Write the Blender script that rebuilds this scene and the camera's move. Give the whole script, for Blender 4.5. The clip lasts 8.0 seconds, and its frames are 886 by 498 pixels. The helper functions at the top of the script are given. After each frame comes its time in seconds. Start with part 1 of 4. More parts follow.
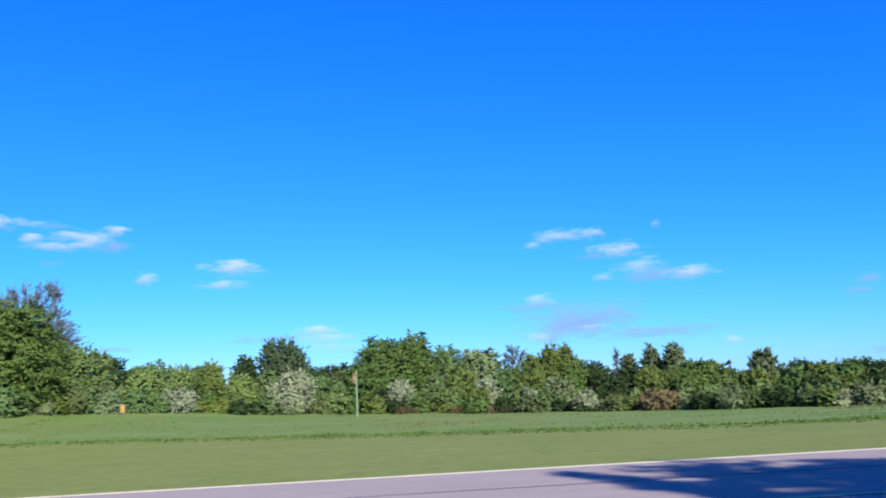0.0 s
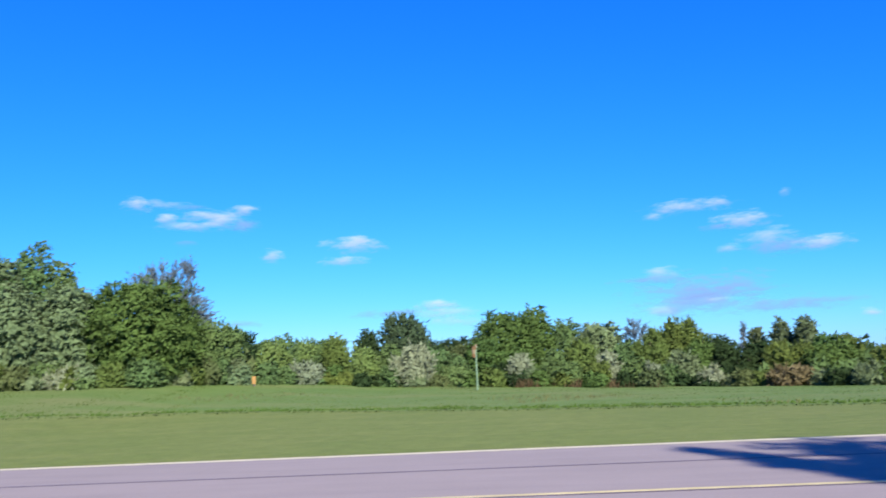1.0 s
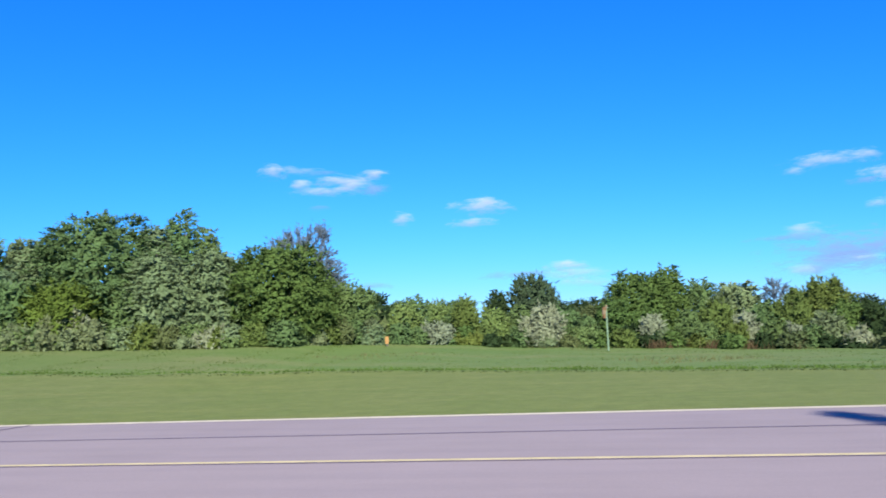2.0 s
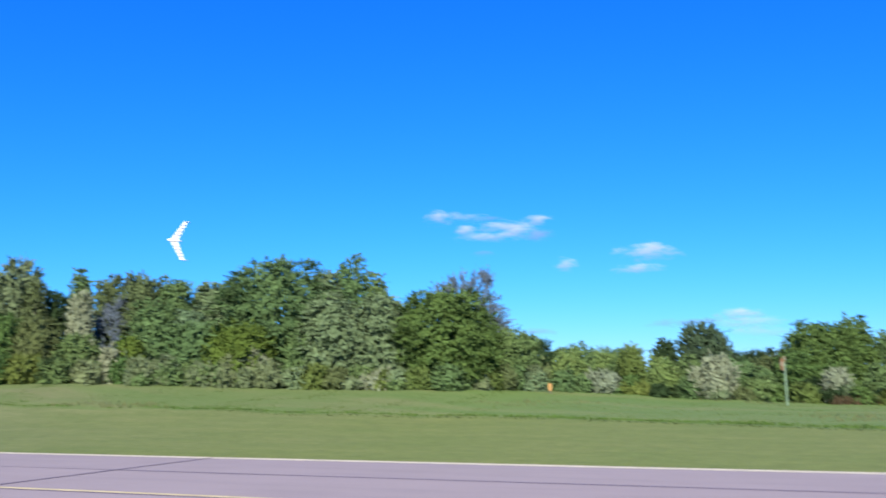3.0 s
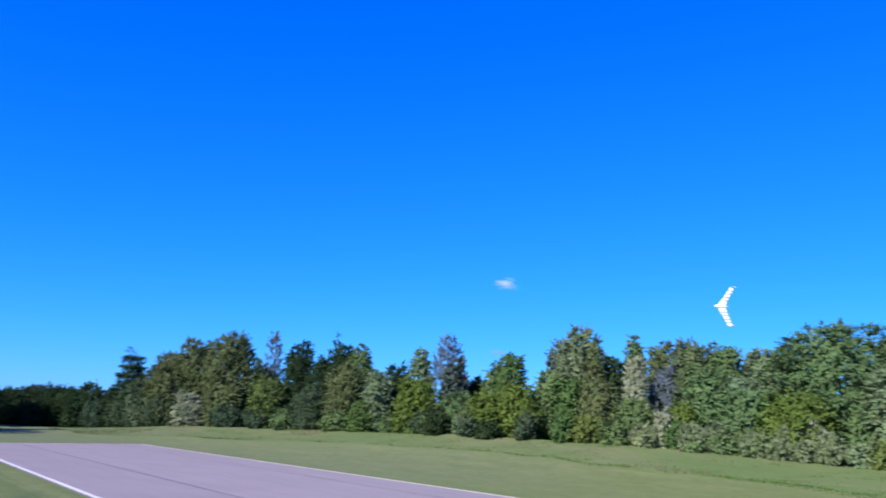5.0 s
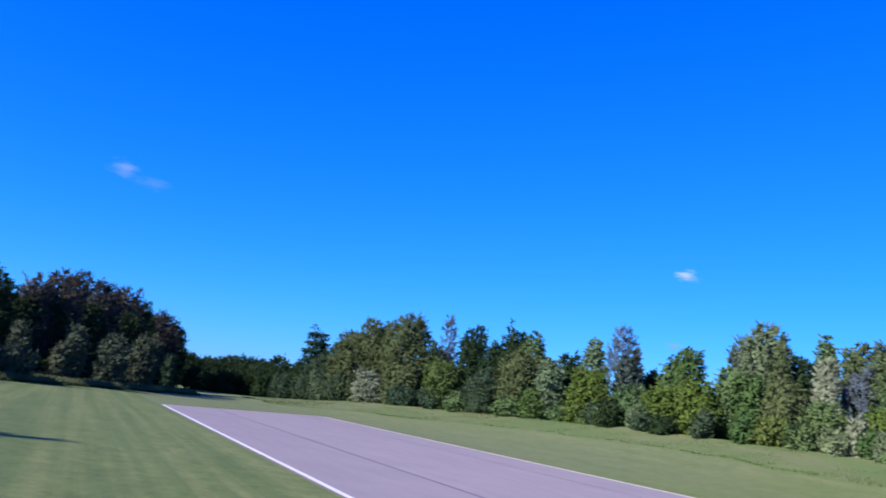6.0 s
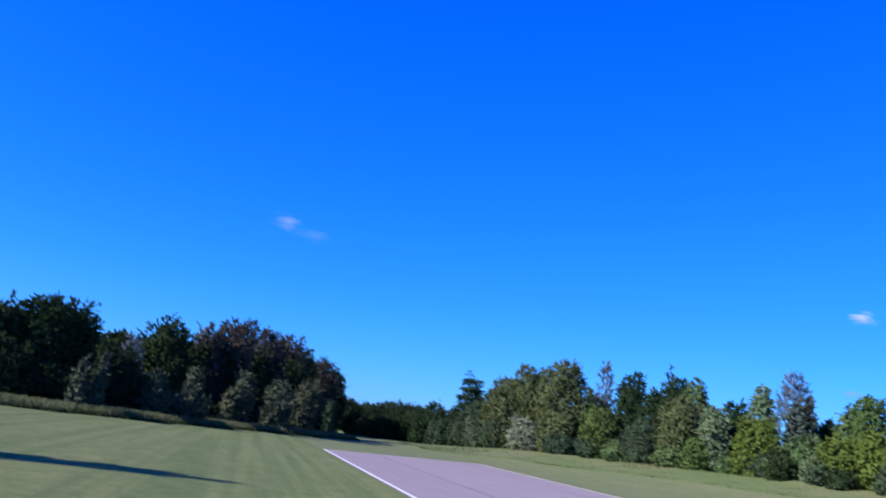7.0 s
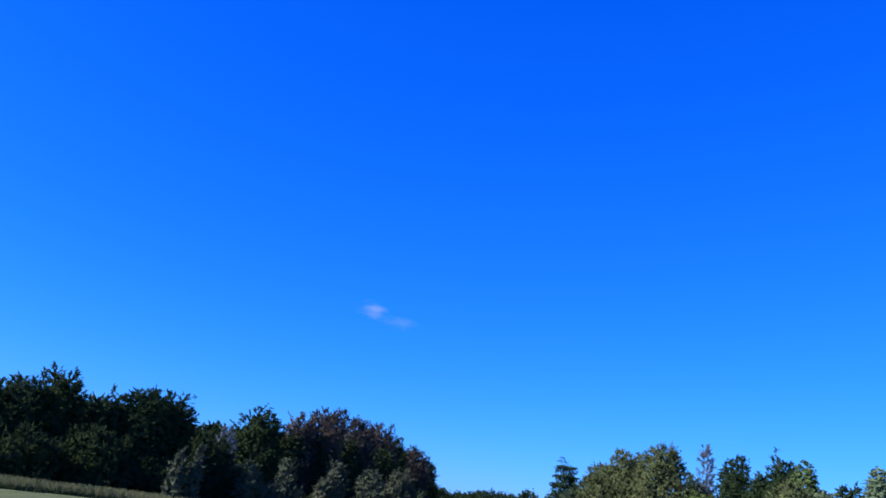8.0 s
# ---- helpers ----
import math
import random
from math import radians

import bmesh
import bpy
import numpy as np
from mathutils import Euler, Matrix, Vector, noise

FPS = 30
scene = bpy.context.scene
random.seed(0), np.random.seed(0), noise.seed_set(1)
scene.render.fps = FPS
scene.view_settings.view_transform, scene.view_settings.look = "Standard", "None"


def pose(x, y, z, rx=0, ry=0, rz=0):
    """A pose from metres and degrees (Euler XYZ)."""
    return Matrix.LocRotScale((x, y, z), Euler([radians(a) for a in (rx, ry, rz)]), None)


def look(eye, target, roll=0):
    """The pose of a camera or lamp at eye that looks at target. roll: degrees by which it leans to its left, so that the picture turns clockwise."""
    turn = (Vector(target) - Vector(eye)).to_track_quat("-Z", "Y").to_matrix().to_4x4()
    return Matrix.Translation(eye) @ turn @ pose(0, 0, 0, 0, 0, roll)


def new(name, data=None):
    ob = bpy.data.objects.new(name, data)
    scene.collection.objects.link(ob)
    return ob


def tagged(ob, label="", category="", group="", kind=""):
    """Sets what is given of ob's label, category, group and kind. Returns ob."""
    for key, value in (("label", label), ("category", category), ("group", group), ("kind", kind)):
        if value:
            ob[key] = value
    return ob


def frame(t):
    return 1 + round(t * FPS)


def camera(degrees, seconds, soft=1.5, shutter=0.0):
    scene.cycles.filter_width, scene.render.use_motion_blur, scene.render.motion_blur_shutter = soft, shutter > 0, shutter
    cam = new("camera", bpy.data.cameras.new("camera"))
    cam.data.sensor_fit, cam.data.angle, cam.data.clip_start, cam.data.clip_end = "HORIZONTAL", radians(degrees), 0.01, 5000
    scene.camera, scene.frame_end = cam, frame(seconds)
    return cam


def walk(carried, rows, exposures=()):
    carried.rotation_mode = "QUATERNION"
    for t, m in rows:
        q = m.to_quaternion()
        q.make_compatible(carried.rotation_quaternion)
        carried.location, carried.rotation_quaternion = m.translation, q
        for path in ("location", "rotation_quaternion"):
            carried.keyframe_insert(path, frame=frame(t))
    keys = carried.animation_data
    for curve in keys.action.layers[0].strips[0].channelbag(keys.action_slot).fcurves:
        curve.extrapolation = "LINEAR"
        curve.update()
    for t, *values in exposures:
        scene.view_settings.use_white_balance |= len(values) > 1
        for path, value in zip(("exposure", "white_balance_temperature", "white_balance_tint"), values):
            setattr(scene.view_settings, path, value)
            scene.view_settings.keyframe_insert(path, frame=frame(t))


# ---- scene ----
LENS = 54.26
EYE = 1.65
cam = camera(LENS, 8.0, soft=1.65, shutter=0.35)
PATH = [
    (0, pose(0, 0, EYE, 99.85, 2.74, 4.40)),
    (0.5, pose(0, 0, EYE, 99.26, 2.73, 8.35)),
    (1, pose(0, 0, EYE, 98.48, 2.38, 12.23)),
    (1.2, pose(0, 0, EYE, 97.89, 1.97, 14.33)),
    (2.3, pose(0, 0, EYE, 96.19, 2.62, 22.83)),
    (2.5, pose(0, 0, EYE, 97.20, 2.58, 24.52)),
    (3, pose(0, 0, EYE, 99.48, 0.41, 31.40)),
    (3.5, pose(0, 0, EYE, 101.29, -1.16, 41.80)),
    (4, pose(0, 0, EYE, 103.12, -1.27, 51.70)),
    (4.5, pose(0, 0, EYE, 102.97, -1.63, 59.90)),
    (5, pose(0, 0, EYE, 102.74, -3.96, 66.26)),
    (5.2, pose(0, 0, EYE, 102.31, -5.12, 68.87)),
    (6.3, pose(0, 0, EYE, 100.79, -8.11, 80.49)),
    (6.5, pose(0, 0, EYE, 101.05, -8.33, 82.71)),
    (7, pose(0, 0, EYE, 102.35, -8.55, 87.57)),
    (7.5, pose(0, 0, EYE, 105.83, -8.10, 91.44)),
    (8, pose(0, 0, EYE, 107.08, -8.03, 93.58)),
]
EXPOSURES = [(0, 1.18, 6500, 10), (2.5, 1.18, 6500, 10), (4, 1.13, 6050, 16), (6.5, 1.06, 5850, 23), (8, 1.03, 5900, 28)]
walk(cam, PATH, EXPOSURES)

# ---- world and sun ----
SUN_AZ, SUN_EL = 206.0, 31.0     # degrees, anticlockwise from +y


def heading(az, el=0.0):
    a, e = radians(az), radians(el)
    return Vector((-math.sin(a) * math.cos(e), math.cos(a) * math.cos(e), math.sin(e)))


SKY_TONE = ((0.0325, 2.0), (0.448, 1.05), (2.5, 0.55))
world = bpy.data.worlds.new("sky")
scene.world = world
world.use_nodes = True
wt = world.node_tree
wt.nodes.clear()
sky = wt.nodes.new("ShaderNodeTexSky")
sky.sky_type = "NISHITA"
sky.sun_disc = False
sky.sun_elevation = radians(SUN_EL)
sky.sun_rotation = radians(360 - SUN_AZ)
sky.air_density, sky.dust_density, sky.ozone_density = 1.0, 0.2, 3.0
# the deep, clean blue of a dry afternoon: each channel of the sky by gain * value ** power
split = wt.nodes.new("ShaderNodeSeparateColor")
join = wt.nodes.new("ShaderNodeCombineColor")
wt.links.new(sky.outputs[0], split.inputs[0])
for k, (gain, power) in enumerate(SKY_TONE):
    pw = wt.nodes.new("ShaderNodeMath")
    pw.operation = "POWER"
    pw.inputs[1].default_value = power
    ml = wt.nodes.new("ShaderNodeMath")
    ml.operation = "MULTIPLY"
    ml.inputs[1].default_value = gain
    wt.links.new(split.outputs[k], pw.inputs[0])
    wt.links.new(pw.outputs[0], ml.inputs[0])
    wt.links.new(ml.outputs[0], join.inputs[k])
bg = wt.nodes.new("ShaderNodeBackground")
bg.inputs["Strength"].default_value = 0.09
wo = wt.nodes.new("ShaderNodeOutputWorld")
wt.links.new(join.outputs[0], bg.inputs["Color"])
wt.links.new(bg.outputs[0], wo.inputs["Surface"])

sun = new("sun", bpy.data.lights.new("sun", "SUN"))
sun.data.energy, sun.data.angle, sun.data.color = 4.9, radians(0.5), (1.0, 0.92, 0.82)
sun.matrix_world = look(heading(SUN_AZ, SUN_EL) * 200, (0, 0, 0))


# ---- materials ----
def material(name, rough=0.9):
    m = bpy.data.materials.new(name)
    m.use_nodes = True
    n = m.node_tree.nodes
    b = n["Principled BSDF"]
    b.inputs["Roughness"].default_value = rough
    b.inputs["Specular IOR Level"].default_value = 0.2
    b.inputs["Diffuse Roughness"].default_value = 0.2
    return m, m.node_tree, b


def noise_tex(nt, scale, detail=4.0, coords="Object", rough=0.6, stretch=None):
    tc = nt.nodes.new("ShaderNodeTexCoord")
    tex = nt.nodes.new("ShaderNodeTexNoise")
    tex.inputs["Scale"].default_value = scale
    tex.inputs["Detail"].default_value = detail
    tex.inputs["Roughness"].default_value = rough
    if stretch:
        turn = nt.nodes.new("ShaderNodeMapping")
        turn.inputs["Rotation"].default_value[2] = stretch[3]
        mp = nt.nodes.new("ShaderNodeMapping")
        mp.inputs["Scale"].default_value = stretch[:3]
        nt.links.new(tc.outputs[coords], turn.inputs["Vector"])
        nt.links.new(turn.outputs[0], mp.inputs["Vector"])
        nt.links.new(mp.outputs[0], tex.inputs["Vector"])
    else:
        nt.links.new(tc.outputs[coords], tex.inputs["Vector"])
    return tex.outputs["Fac"]


def ramp(nt, fac, stops):
    r = nt.nodes.new("ShaderNodeValToRGB")
    while len(r.color_ramp.elements) < len(stops):
        r.color_ramp.elements.new(0.5)
    for e, (p, c) in zip(r.color_ramp.elements, stops):
        e.position, e.color = p, (*c, 1)
    nt.links.new(fac, r.inputs[0])
    return r.outputs[0]


def mix(nt, a, b, fac, mode="MIX"):
    x = nt.nodes.new("ShaderNodeMix")
    x.data_type, x.blend_type = "RGBA", mode
    for k, v in ((0, fac), (6, a), (7, b)):
        if hasattr(v, "is_output"):
            nt.links.new(v, x.inputs[k])
        elif k == 0:
            x.inputs[0].default_value = v
        else:
            x.inputs[k].default_value = (*v, 1)
    return x.outputs[2]


def bump(nt, b, height, strength, distance):
    n = nt.nodes.new("ShaderNodeBump")
    n.inputs["Strength"].default_value, n.inputs["Distance"].default_value = strength, distance
    nt.links.new(height, n.inputs["Height"])
    nt.links.new(n.outputs[0], b.inputs["Normal"])


def leaf_material(name, dark, mid, light, glow=0.22):
    """Foliage: colour varies from leaf to leaf and from bough to bough; thin leaves let some light through."""
    m = bpy.data.materials.new(name)
    m.use_nodes = True
    nt = m.node_tree
    nt.nodes.clear()
    geo = nt.nodes.new("ShaderNodeNewGeometry")
    dark, light = [tuple(0.5 * a + 0.5 * b for a, b in zip(mid, c)) for c in (dark, light)]
    c1 = ramp(nt, geo.outputs["Random Per Island"], [(0.0, dark), (0.5, mid), (1.0, light)])
    big = noise_tex(nt, 0.7, 3.0)
    c2 = ramp(nt, big, [(0.3, tuple(0.62 * v for v in mid)), (0.7, tuple(min(1, 1.4 * v) for v in mid))])
    info = nt.nodes.new("ShaderNodeObjectInfo")
    tint = ramp(nt, info.outputs["Random"], [(0.0, (0.82, 0.9, 0.95)), (1.0, (1.15, 1.05, 0.95))])
    col = mix(nt, mix(nt, c1, c2, 0.55), tint, 0.7, "MULTIPLY")
    d = nt.nodes.new("ShaderNodeBsdfDiffuse")
    t = nt.nodes.new("ShaderNodeBsdfTranslucent")
    s = nt.nodes.new("ShaderNodeMixShader")
    o = nt.nodes.new("ShaderNodeOutputMaterial")
    s.inputs[0].default_value = glow
    d.inputs["Roughness"].default_value = 0.5
    nt.links.new(col, d.inputs[0])
    nt.links.new(col, t.inputs[0])
    nt.links.new(d.outputs[0], s.inputs[1])
    nt.links.new(t.outputs[0], s.inputs[2])
    nt.links.new(s.outputs[0], o.inputs[0])
    return m


LEAF = {
    "green": leaf_material("leaves_green", (0.060, 0.103, 0.039), (0.098, 0.159, 0.057), (0.159, 0.230, 0.092)),
    "lime": leaf_material("leaves_lime", (0.075, 0.130, 0.040), (0.123, 0.193, 0.062), (0.178, 0.251, 0.093)),
    "olive": leaf_material("leaves_olive", (0.062, 0.091, 0.024), (0.100, 0.140, 0.037), (0.142, 0.188, 0.057)),
    "yellow": leaf_material("leaves_yellow_green", (0.055, 0.092, 0.018), (0.086, 0.134, 0.027), (0.129, 0.178, 0.040)),
    "oak": leaf_material("leaves_oak", (0.040, 0.080, 0.024), (0.071, 0.125, 0.036), (0.113, 0.176, 0.058)),
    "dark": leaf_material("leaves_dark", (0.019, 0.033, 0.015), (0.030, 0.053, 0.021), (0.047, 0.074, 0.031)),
    "dark2": leaf_material("leaves_deep_green", (0.054, 0.097, 0.036), (0.090, 0.148, 0.054), (0.138, 0.198, 0.081)),
    # near-black: the shade inside the wood is put into this leaf colour
    "deep": leaf_material("leaves_painted_shade", (0.019, 0.033, 0.014), (0.031, 0.052, 0.022), (0.050, 0.075, 0.033)),
    "pine": leaf_material("needles_pine", (0.019, 0.038, 0.020), (0.030, 0.056, 0.029), (0.048, 0.075, 0.041)),
    "brown": leaf_material("leaves_brown_green", (0.052, 0.071, 0.029), (0.088, 0.119, 0.048), (0.135, 0.177, 0.075)),
    "rusty": leaf_material("leaves_autumn", (0.050, 0.067, 0.049), (0.076, 0.102, 0.073), (0.111, 0.146, 0.106)),
    "rust": leaf_material("leaves_rust", (0.097, 0.081, 0.043), (0.151, 0.127, 0.066), (0.201, 0.174, 0.092)),
    "bare": leaf_material("leaves_thin_grey", (0.074, 0.097, 0.114), (0.110, 0.143, 0.167), (0.156, 0.197, 0.224)),
    "blue": leaf_material("leaves_blue_green", (0.031, 0.053, 0.029), (0.054, 0.086, 0.044), (0.083, 0.121, 0.066)),
    "grey": leaf_material("leaves_grey_green", (0.083, 0.115, 0.055), (0.133, 0.177, 0.086), (0.199, 0.244, 0.130)),
    "pale": leaf_material("leaves_pale_green", (0.063, 0.086, 0.043), (0.101, 0.134, 0.066), (0.150, 0.188, 0.098)),
    "silver": leaf_material("leaves_silver", (0.137, 0.168, 0.102), (0.207, 0.248, 0.155), (0.295, 0.341, 0.229)),
    "russet": leaf_material("leaves_dull_russet", (0.046, 0.042, 0.032), (0.074, 0.067, 0.052), (0.110, 0.101, 0.077)),
    "dim": leaf_material("leaves_dull_grey_green", (0.047, 0.064, 0.037), (0.076, 0.098, 0.058), (0.114, 0.141, 0.087)),
    "silvergreen": leaf_material("leaves_silver_green", (0.078, 0.123, 0.058), (0.132, 0.194, 0.094), (0.208, 0.268, 0.152)),
}

BARK, nt, b = material("bark")
nt.links.new(ramp(nt, noise_tex(nt, 3.0, 6.0, stretch=(4, 4, 0.6, 0)), [(0.3, (0.07, 0.055, 0.045)), (0.7, (0.2, 0.165, 0.14))]), b.inputs["Base Color"])

PALE_BARK, nt, b = material("grey_bark")
nt.links.new(ramp(nt, noise_tex(nt, 3.0, 6.0, stretch=(4, 4, 0.6, 0)), [(0.3, (0.075, 0.088, 0.105)), (0.7, (0.165, 0.19, 0.22))]), b.inputs["Base Color"])

THETA = radians(10.24)           # the runway's turn from +x
U = Vector((math.cos(THETA), math.sin(THETA), 0))
V = Vector((-math.sin(THETA), math.cos(THETA), 0))

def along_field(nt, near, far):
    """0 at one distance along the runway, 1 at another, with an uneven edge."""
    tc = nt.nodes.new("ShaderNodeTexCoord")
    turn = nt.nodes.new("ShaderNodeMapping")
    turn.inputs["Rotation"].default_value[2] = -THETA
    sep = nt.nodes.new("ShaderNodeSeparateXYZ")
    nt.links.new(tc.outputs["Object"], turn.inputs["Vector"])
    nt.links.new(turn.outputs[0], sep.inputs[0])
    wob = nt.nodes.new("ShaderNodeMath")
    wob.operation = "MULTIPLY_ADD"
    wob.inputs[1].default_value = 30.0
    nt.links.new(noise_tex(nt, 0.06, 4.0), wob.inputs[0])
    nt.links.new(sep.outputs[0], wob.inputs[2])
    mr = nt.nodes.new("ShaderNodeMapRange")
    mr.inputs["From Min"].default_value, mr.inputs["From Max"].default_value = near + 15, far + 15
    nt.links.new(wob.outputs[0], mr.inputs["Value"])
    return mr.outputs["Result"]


def lawn_material(name, d1, l1, d2, l2, depth):
    m, nt, b = material(name)
    fine = noise_tex(nt, 9.0, 6.0)
    patch = noise_tex(nt, 0.22, 4.0, stretch=(1, 2.2, 1, -THETA))
    c = mix(nt, ramp(nt, fine, [(0.3, d1), (0.7, l1)]), ramp(nt, patch, [(0.3, d2), (0.7, l2)]), 0.5)
    tufts = noise_tex(nt, 1.7, 6.0, rough=0.6 + 0.25 * depth)
    c = mix(nt, c, ramp(nt, tufts, [(0.35, (0.82 - 0.2 * depth, 0.86 - 0.2 * depth, 0.8 - 0.2 * depth)), (0.65, (1.1 + 0.2 * depth, 1.1 + 0.15 * depth, 1.12 + 0.15 * depth))]), 0.8, "MULTIPLY")
    # mowing tracks along the runway
    tracks = noise_tex(nt, 1.0, 3.0, stretch=(0.02, 1.7, 1, -THETA))
    c = mix(nt, c, ramp(nt, tracks, [(0.42, (0.72, 0.85, 0.7)), (0.57, (1.1, 1.08, 1.06))]), depth, "MULTIPLY")
    # the far grass gets a bluish cast through its colour
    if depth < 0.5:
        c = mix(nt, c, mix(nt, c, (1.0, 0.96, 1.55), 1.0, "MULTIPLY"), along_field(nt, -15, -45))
    nt.links.new(c, b.inputs["Base Color"])
    bump(nt, b, noise_tex(nt, 25.0, 5.0), 0.5, 0.03)
    return m


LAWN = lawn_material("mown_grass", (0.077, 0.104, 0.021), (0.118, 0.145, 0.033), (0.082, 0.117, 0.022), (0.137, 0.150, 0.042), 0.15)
NEAR_LAWN = lawn_material("short_mown_grass", (0.064, 0.090, 0.022), (0.128, 0.152, 0.047), (0.078, 0.105, 0.026), (0.128, 0.143, 0.047), 0.8)

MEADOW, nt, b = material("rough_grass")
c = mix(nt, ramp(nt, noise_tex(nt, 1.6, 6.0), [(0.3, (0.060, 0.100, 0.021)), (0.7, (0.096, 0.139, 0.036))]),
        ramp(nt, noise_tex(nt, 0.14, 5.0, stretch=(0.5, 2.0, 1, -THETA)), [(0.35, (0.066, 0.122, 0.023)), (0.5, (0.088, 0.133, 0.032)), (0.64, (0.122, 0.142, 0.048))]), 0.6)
# same bluish cast on the far meadow, set in its colour
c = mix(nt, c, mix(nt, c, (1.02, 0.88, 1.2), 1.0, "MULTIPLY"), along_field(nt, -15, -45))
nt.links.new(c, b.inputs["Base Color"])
bump(nt, b, noise_tex(nt, 6.0, 5.0), 0.5, 0.1)

BLADE = leaf_material("grass_blades", (0.070, 0.109, 0.031), (0.089, 0.133, 0.036), (0.109, 0.150, 0.047), 0.4)
LUSH = leaf_material("lush_grass_blades", (0.061, 0.117, 0.025), (0.082, 0.146, 0.030), (0.101, 0.168, 0.038), 0.4)
# thatch at the mown edge; also painted shade under the tall edge grass
THATCH_SHADE = leaf_material("thatch_and_grass_shade", (0.033, 0.048, 0.018), (0.049, 0.070, 0.025), (0.070, 0.093, 0.035), 0.2)
STRAW = leaf_material("dry_grass", (0.086, 0.100, 0.042), (0.120, 0.136, 0.058), (0.160, 0.172, 0.084), 0.3)

EDGE_STRAW = leaf_material("edge_grass_blades", (0.085, 0.109, 0.049), (0.130, 0.156, 0.071), (0.181, 0.203, 0.101), 0.3)

MAT, nt, b = material("runway_fabric", 0.85)
info = nt.nodes.new("ShaderNodeObjectInfo")
c = mix(nt, ramp(nt, noise_tex(nt, 0.35, 5.0), [(0.3, (0.191, 0.164, 0.155)), (0.7, (0.222, 0.191, 0.184))]),
        ramp(nt, noise_tex(nt, 30.0, 4.0), [(0.3, (0.183, 0.159, 0.150)), (0.7, (0.232, 0.199, 0.193))]), 0.4)
c = mix(nt, c, ramp(nt, info.outputs["Random"], [(0.0, (0.96, 0.96, 0.97)), (1.0, (1.03, 1.02, 1.02))]), 1.0, "MULTIPLY")
stain = noise_tex(nt, 0.9, 6.0, stretch=(0.25, 2.0, 1, -THETA))
c = mix(nt, c, ramp(nt, stain, [(0.3, (0.9, 0.9, 0.92)), (0.55, (1, 1, 1))]), 0.8, "MULTIPLY")
nt.links.new(c, b.inputs["Base Color"])
bump(nt, b, noise_tex(nt, 60.0, 3.0), 0.3, 0.01)


def plain(name, col, rough=0.7, scale=8.0, spread=0.12):
    m, nt, b = material(name, rough)
    nt.links.new(ramp(nt, noise_tex(nt, scale, 5.0), [(0.3, tuple(v * (1 - spread) for v in col)), (0.7, tuple(min(1, v * (1 + spread)) for v in col))]), b.inputs["Base Color"])
    return m


TAR = plain("seam_tar", (0.097, 0.082, 0.104), 0.9)
WHITE_LINE = plain("white_paint_worn", (0.492, 0.485, 0.469), 0.7, 3.0, 0.1)
CREAM_LINE = plain("cream_paint_worn", (0.402, 0.365, 0.260), 0.7, 2.0, 0.14)
YELLOW_LINE = plain("yellow_paint_worn", (0.372, 0.320, 0.164), 0.7, 2.0, 0.16)
POLE_GREEN = plain("green_painted_steel", (0.138, 0.214, 0.138), 0.5)
SOCK_ORANGE = plain("faded_orange_cloth", (0.138, 0.083, 0.041), 0.9)
SOCK_WHITE = plain("dirty_white_cloth", (0.166, 0.131, 0.083), 0.9)
MARK_ORANGE = plain("orange_marker_paint", (0.290, 0.166, 0.055), 0.7)
WING_WHITE = plain("white_foam", (0.6, 0.62, 0.62), 0.6, 6.0, 0.06)
WING_DARK = plain("dark_stripe_film", (0.2, 0.21, 0.23), 0.45)


# ---- helpers for meshes ----
def link_mesh(name, me, mat, parent=None, label=""):
    if mat:
        me.materials.append(mat)
    ob = new(name, me)
    if parent:
        ob.parent = parent
    return tagged(ob, label) if label else ob


def part(name, bm, mat, parent, label=""):
    me = bpy.data.meshes.new(name)
    bm.normal_update()
    bm.to_mesh(me)
    bm.free()
    return link_mesh(name, me, mat, parent, label)


def loose_faces(name, co):
    """A mesh of loose faces from an array of shape (n, corners, 3)."""
    n, k = co.shape[:2]
    me = bpy.data.meshes.new(name)
    me.vertices.add(k * n)
    me.vertices.foreach_set("co", np.ascontiguousarray(co, dtype=np.float32).ravel())
    me.loops.add(k * n)
    me.loops.foreach_set("vertex_index", np.arange(k * n, dtype=np.int32))
    me.polygons.add(n)
    me.polygons.foreach_set("loop_start", np.arange(0, k * n, k, dtype=np.int32))
    me.update(calc_edges=True)
    return me


def unit(a):
    return a / (np.linalg.norm(a, axis=-1, keepdims=True) + 1e-9)


def leaves(rng, pos, tan, face, size, long=1.8):
    """Pointed leaf sprays at pos that run along tan and face roughly along face; shape (n, 3, 3)."""
    n = len(pos)
    tan = unit(tan + rng.normal(size=(n, 3)) * 0.25)
    bit = unit(np.cross(unit(face + rng.normal(size=(n, 3)) * 0.22), tan))
    s = size * rng.uniform(0.6, 1.4, (n, 1))
    return np.stack([pos - tan * s * 0.45 * long + bit * s * 0.5, pos + tan * s * 0.6 * long, pos - tan * s * 0.35 * long - bit * s * 0.5], 1)


def tube(bm, pts, radii, sides=7):
    rings = []
    for i, (p, r) in enumerate(zip(pts, radii)):
        d = (pts[min(i + 1, len(pts) - 1)] - pts[max(i - 1, 0)]).normalized()
        a = d.orthogonal().normalized()
        c = d.cross(a)
        rings.append([bm.verts.new(p + (a * math.cos(k * math.tau / sides) + c * math.sin(k * math.tau / sides)) * r) for k in range(sides)])
    for a, c in zip(rings, rings[1:]):
        for k in range(sides):
            bm.faces.new((a[k], a[(k + 1) % sides], c[(k + 1) % sides], c[k]))
    bm.faces.new(rings[-1])
    bm.faces.new(rings[0][::-1])


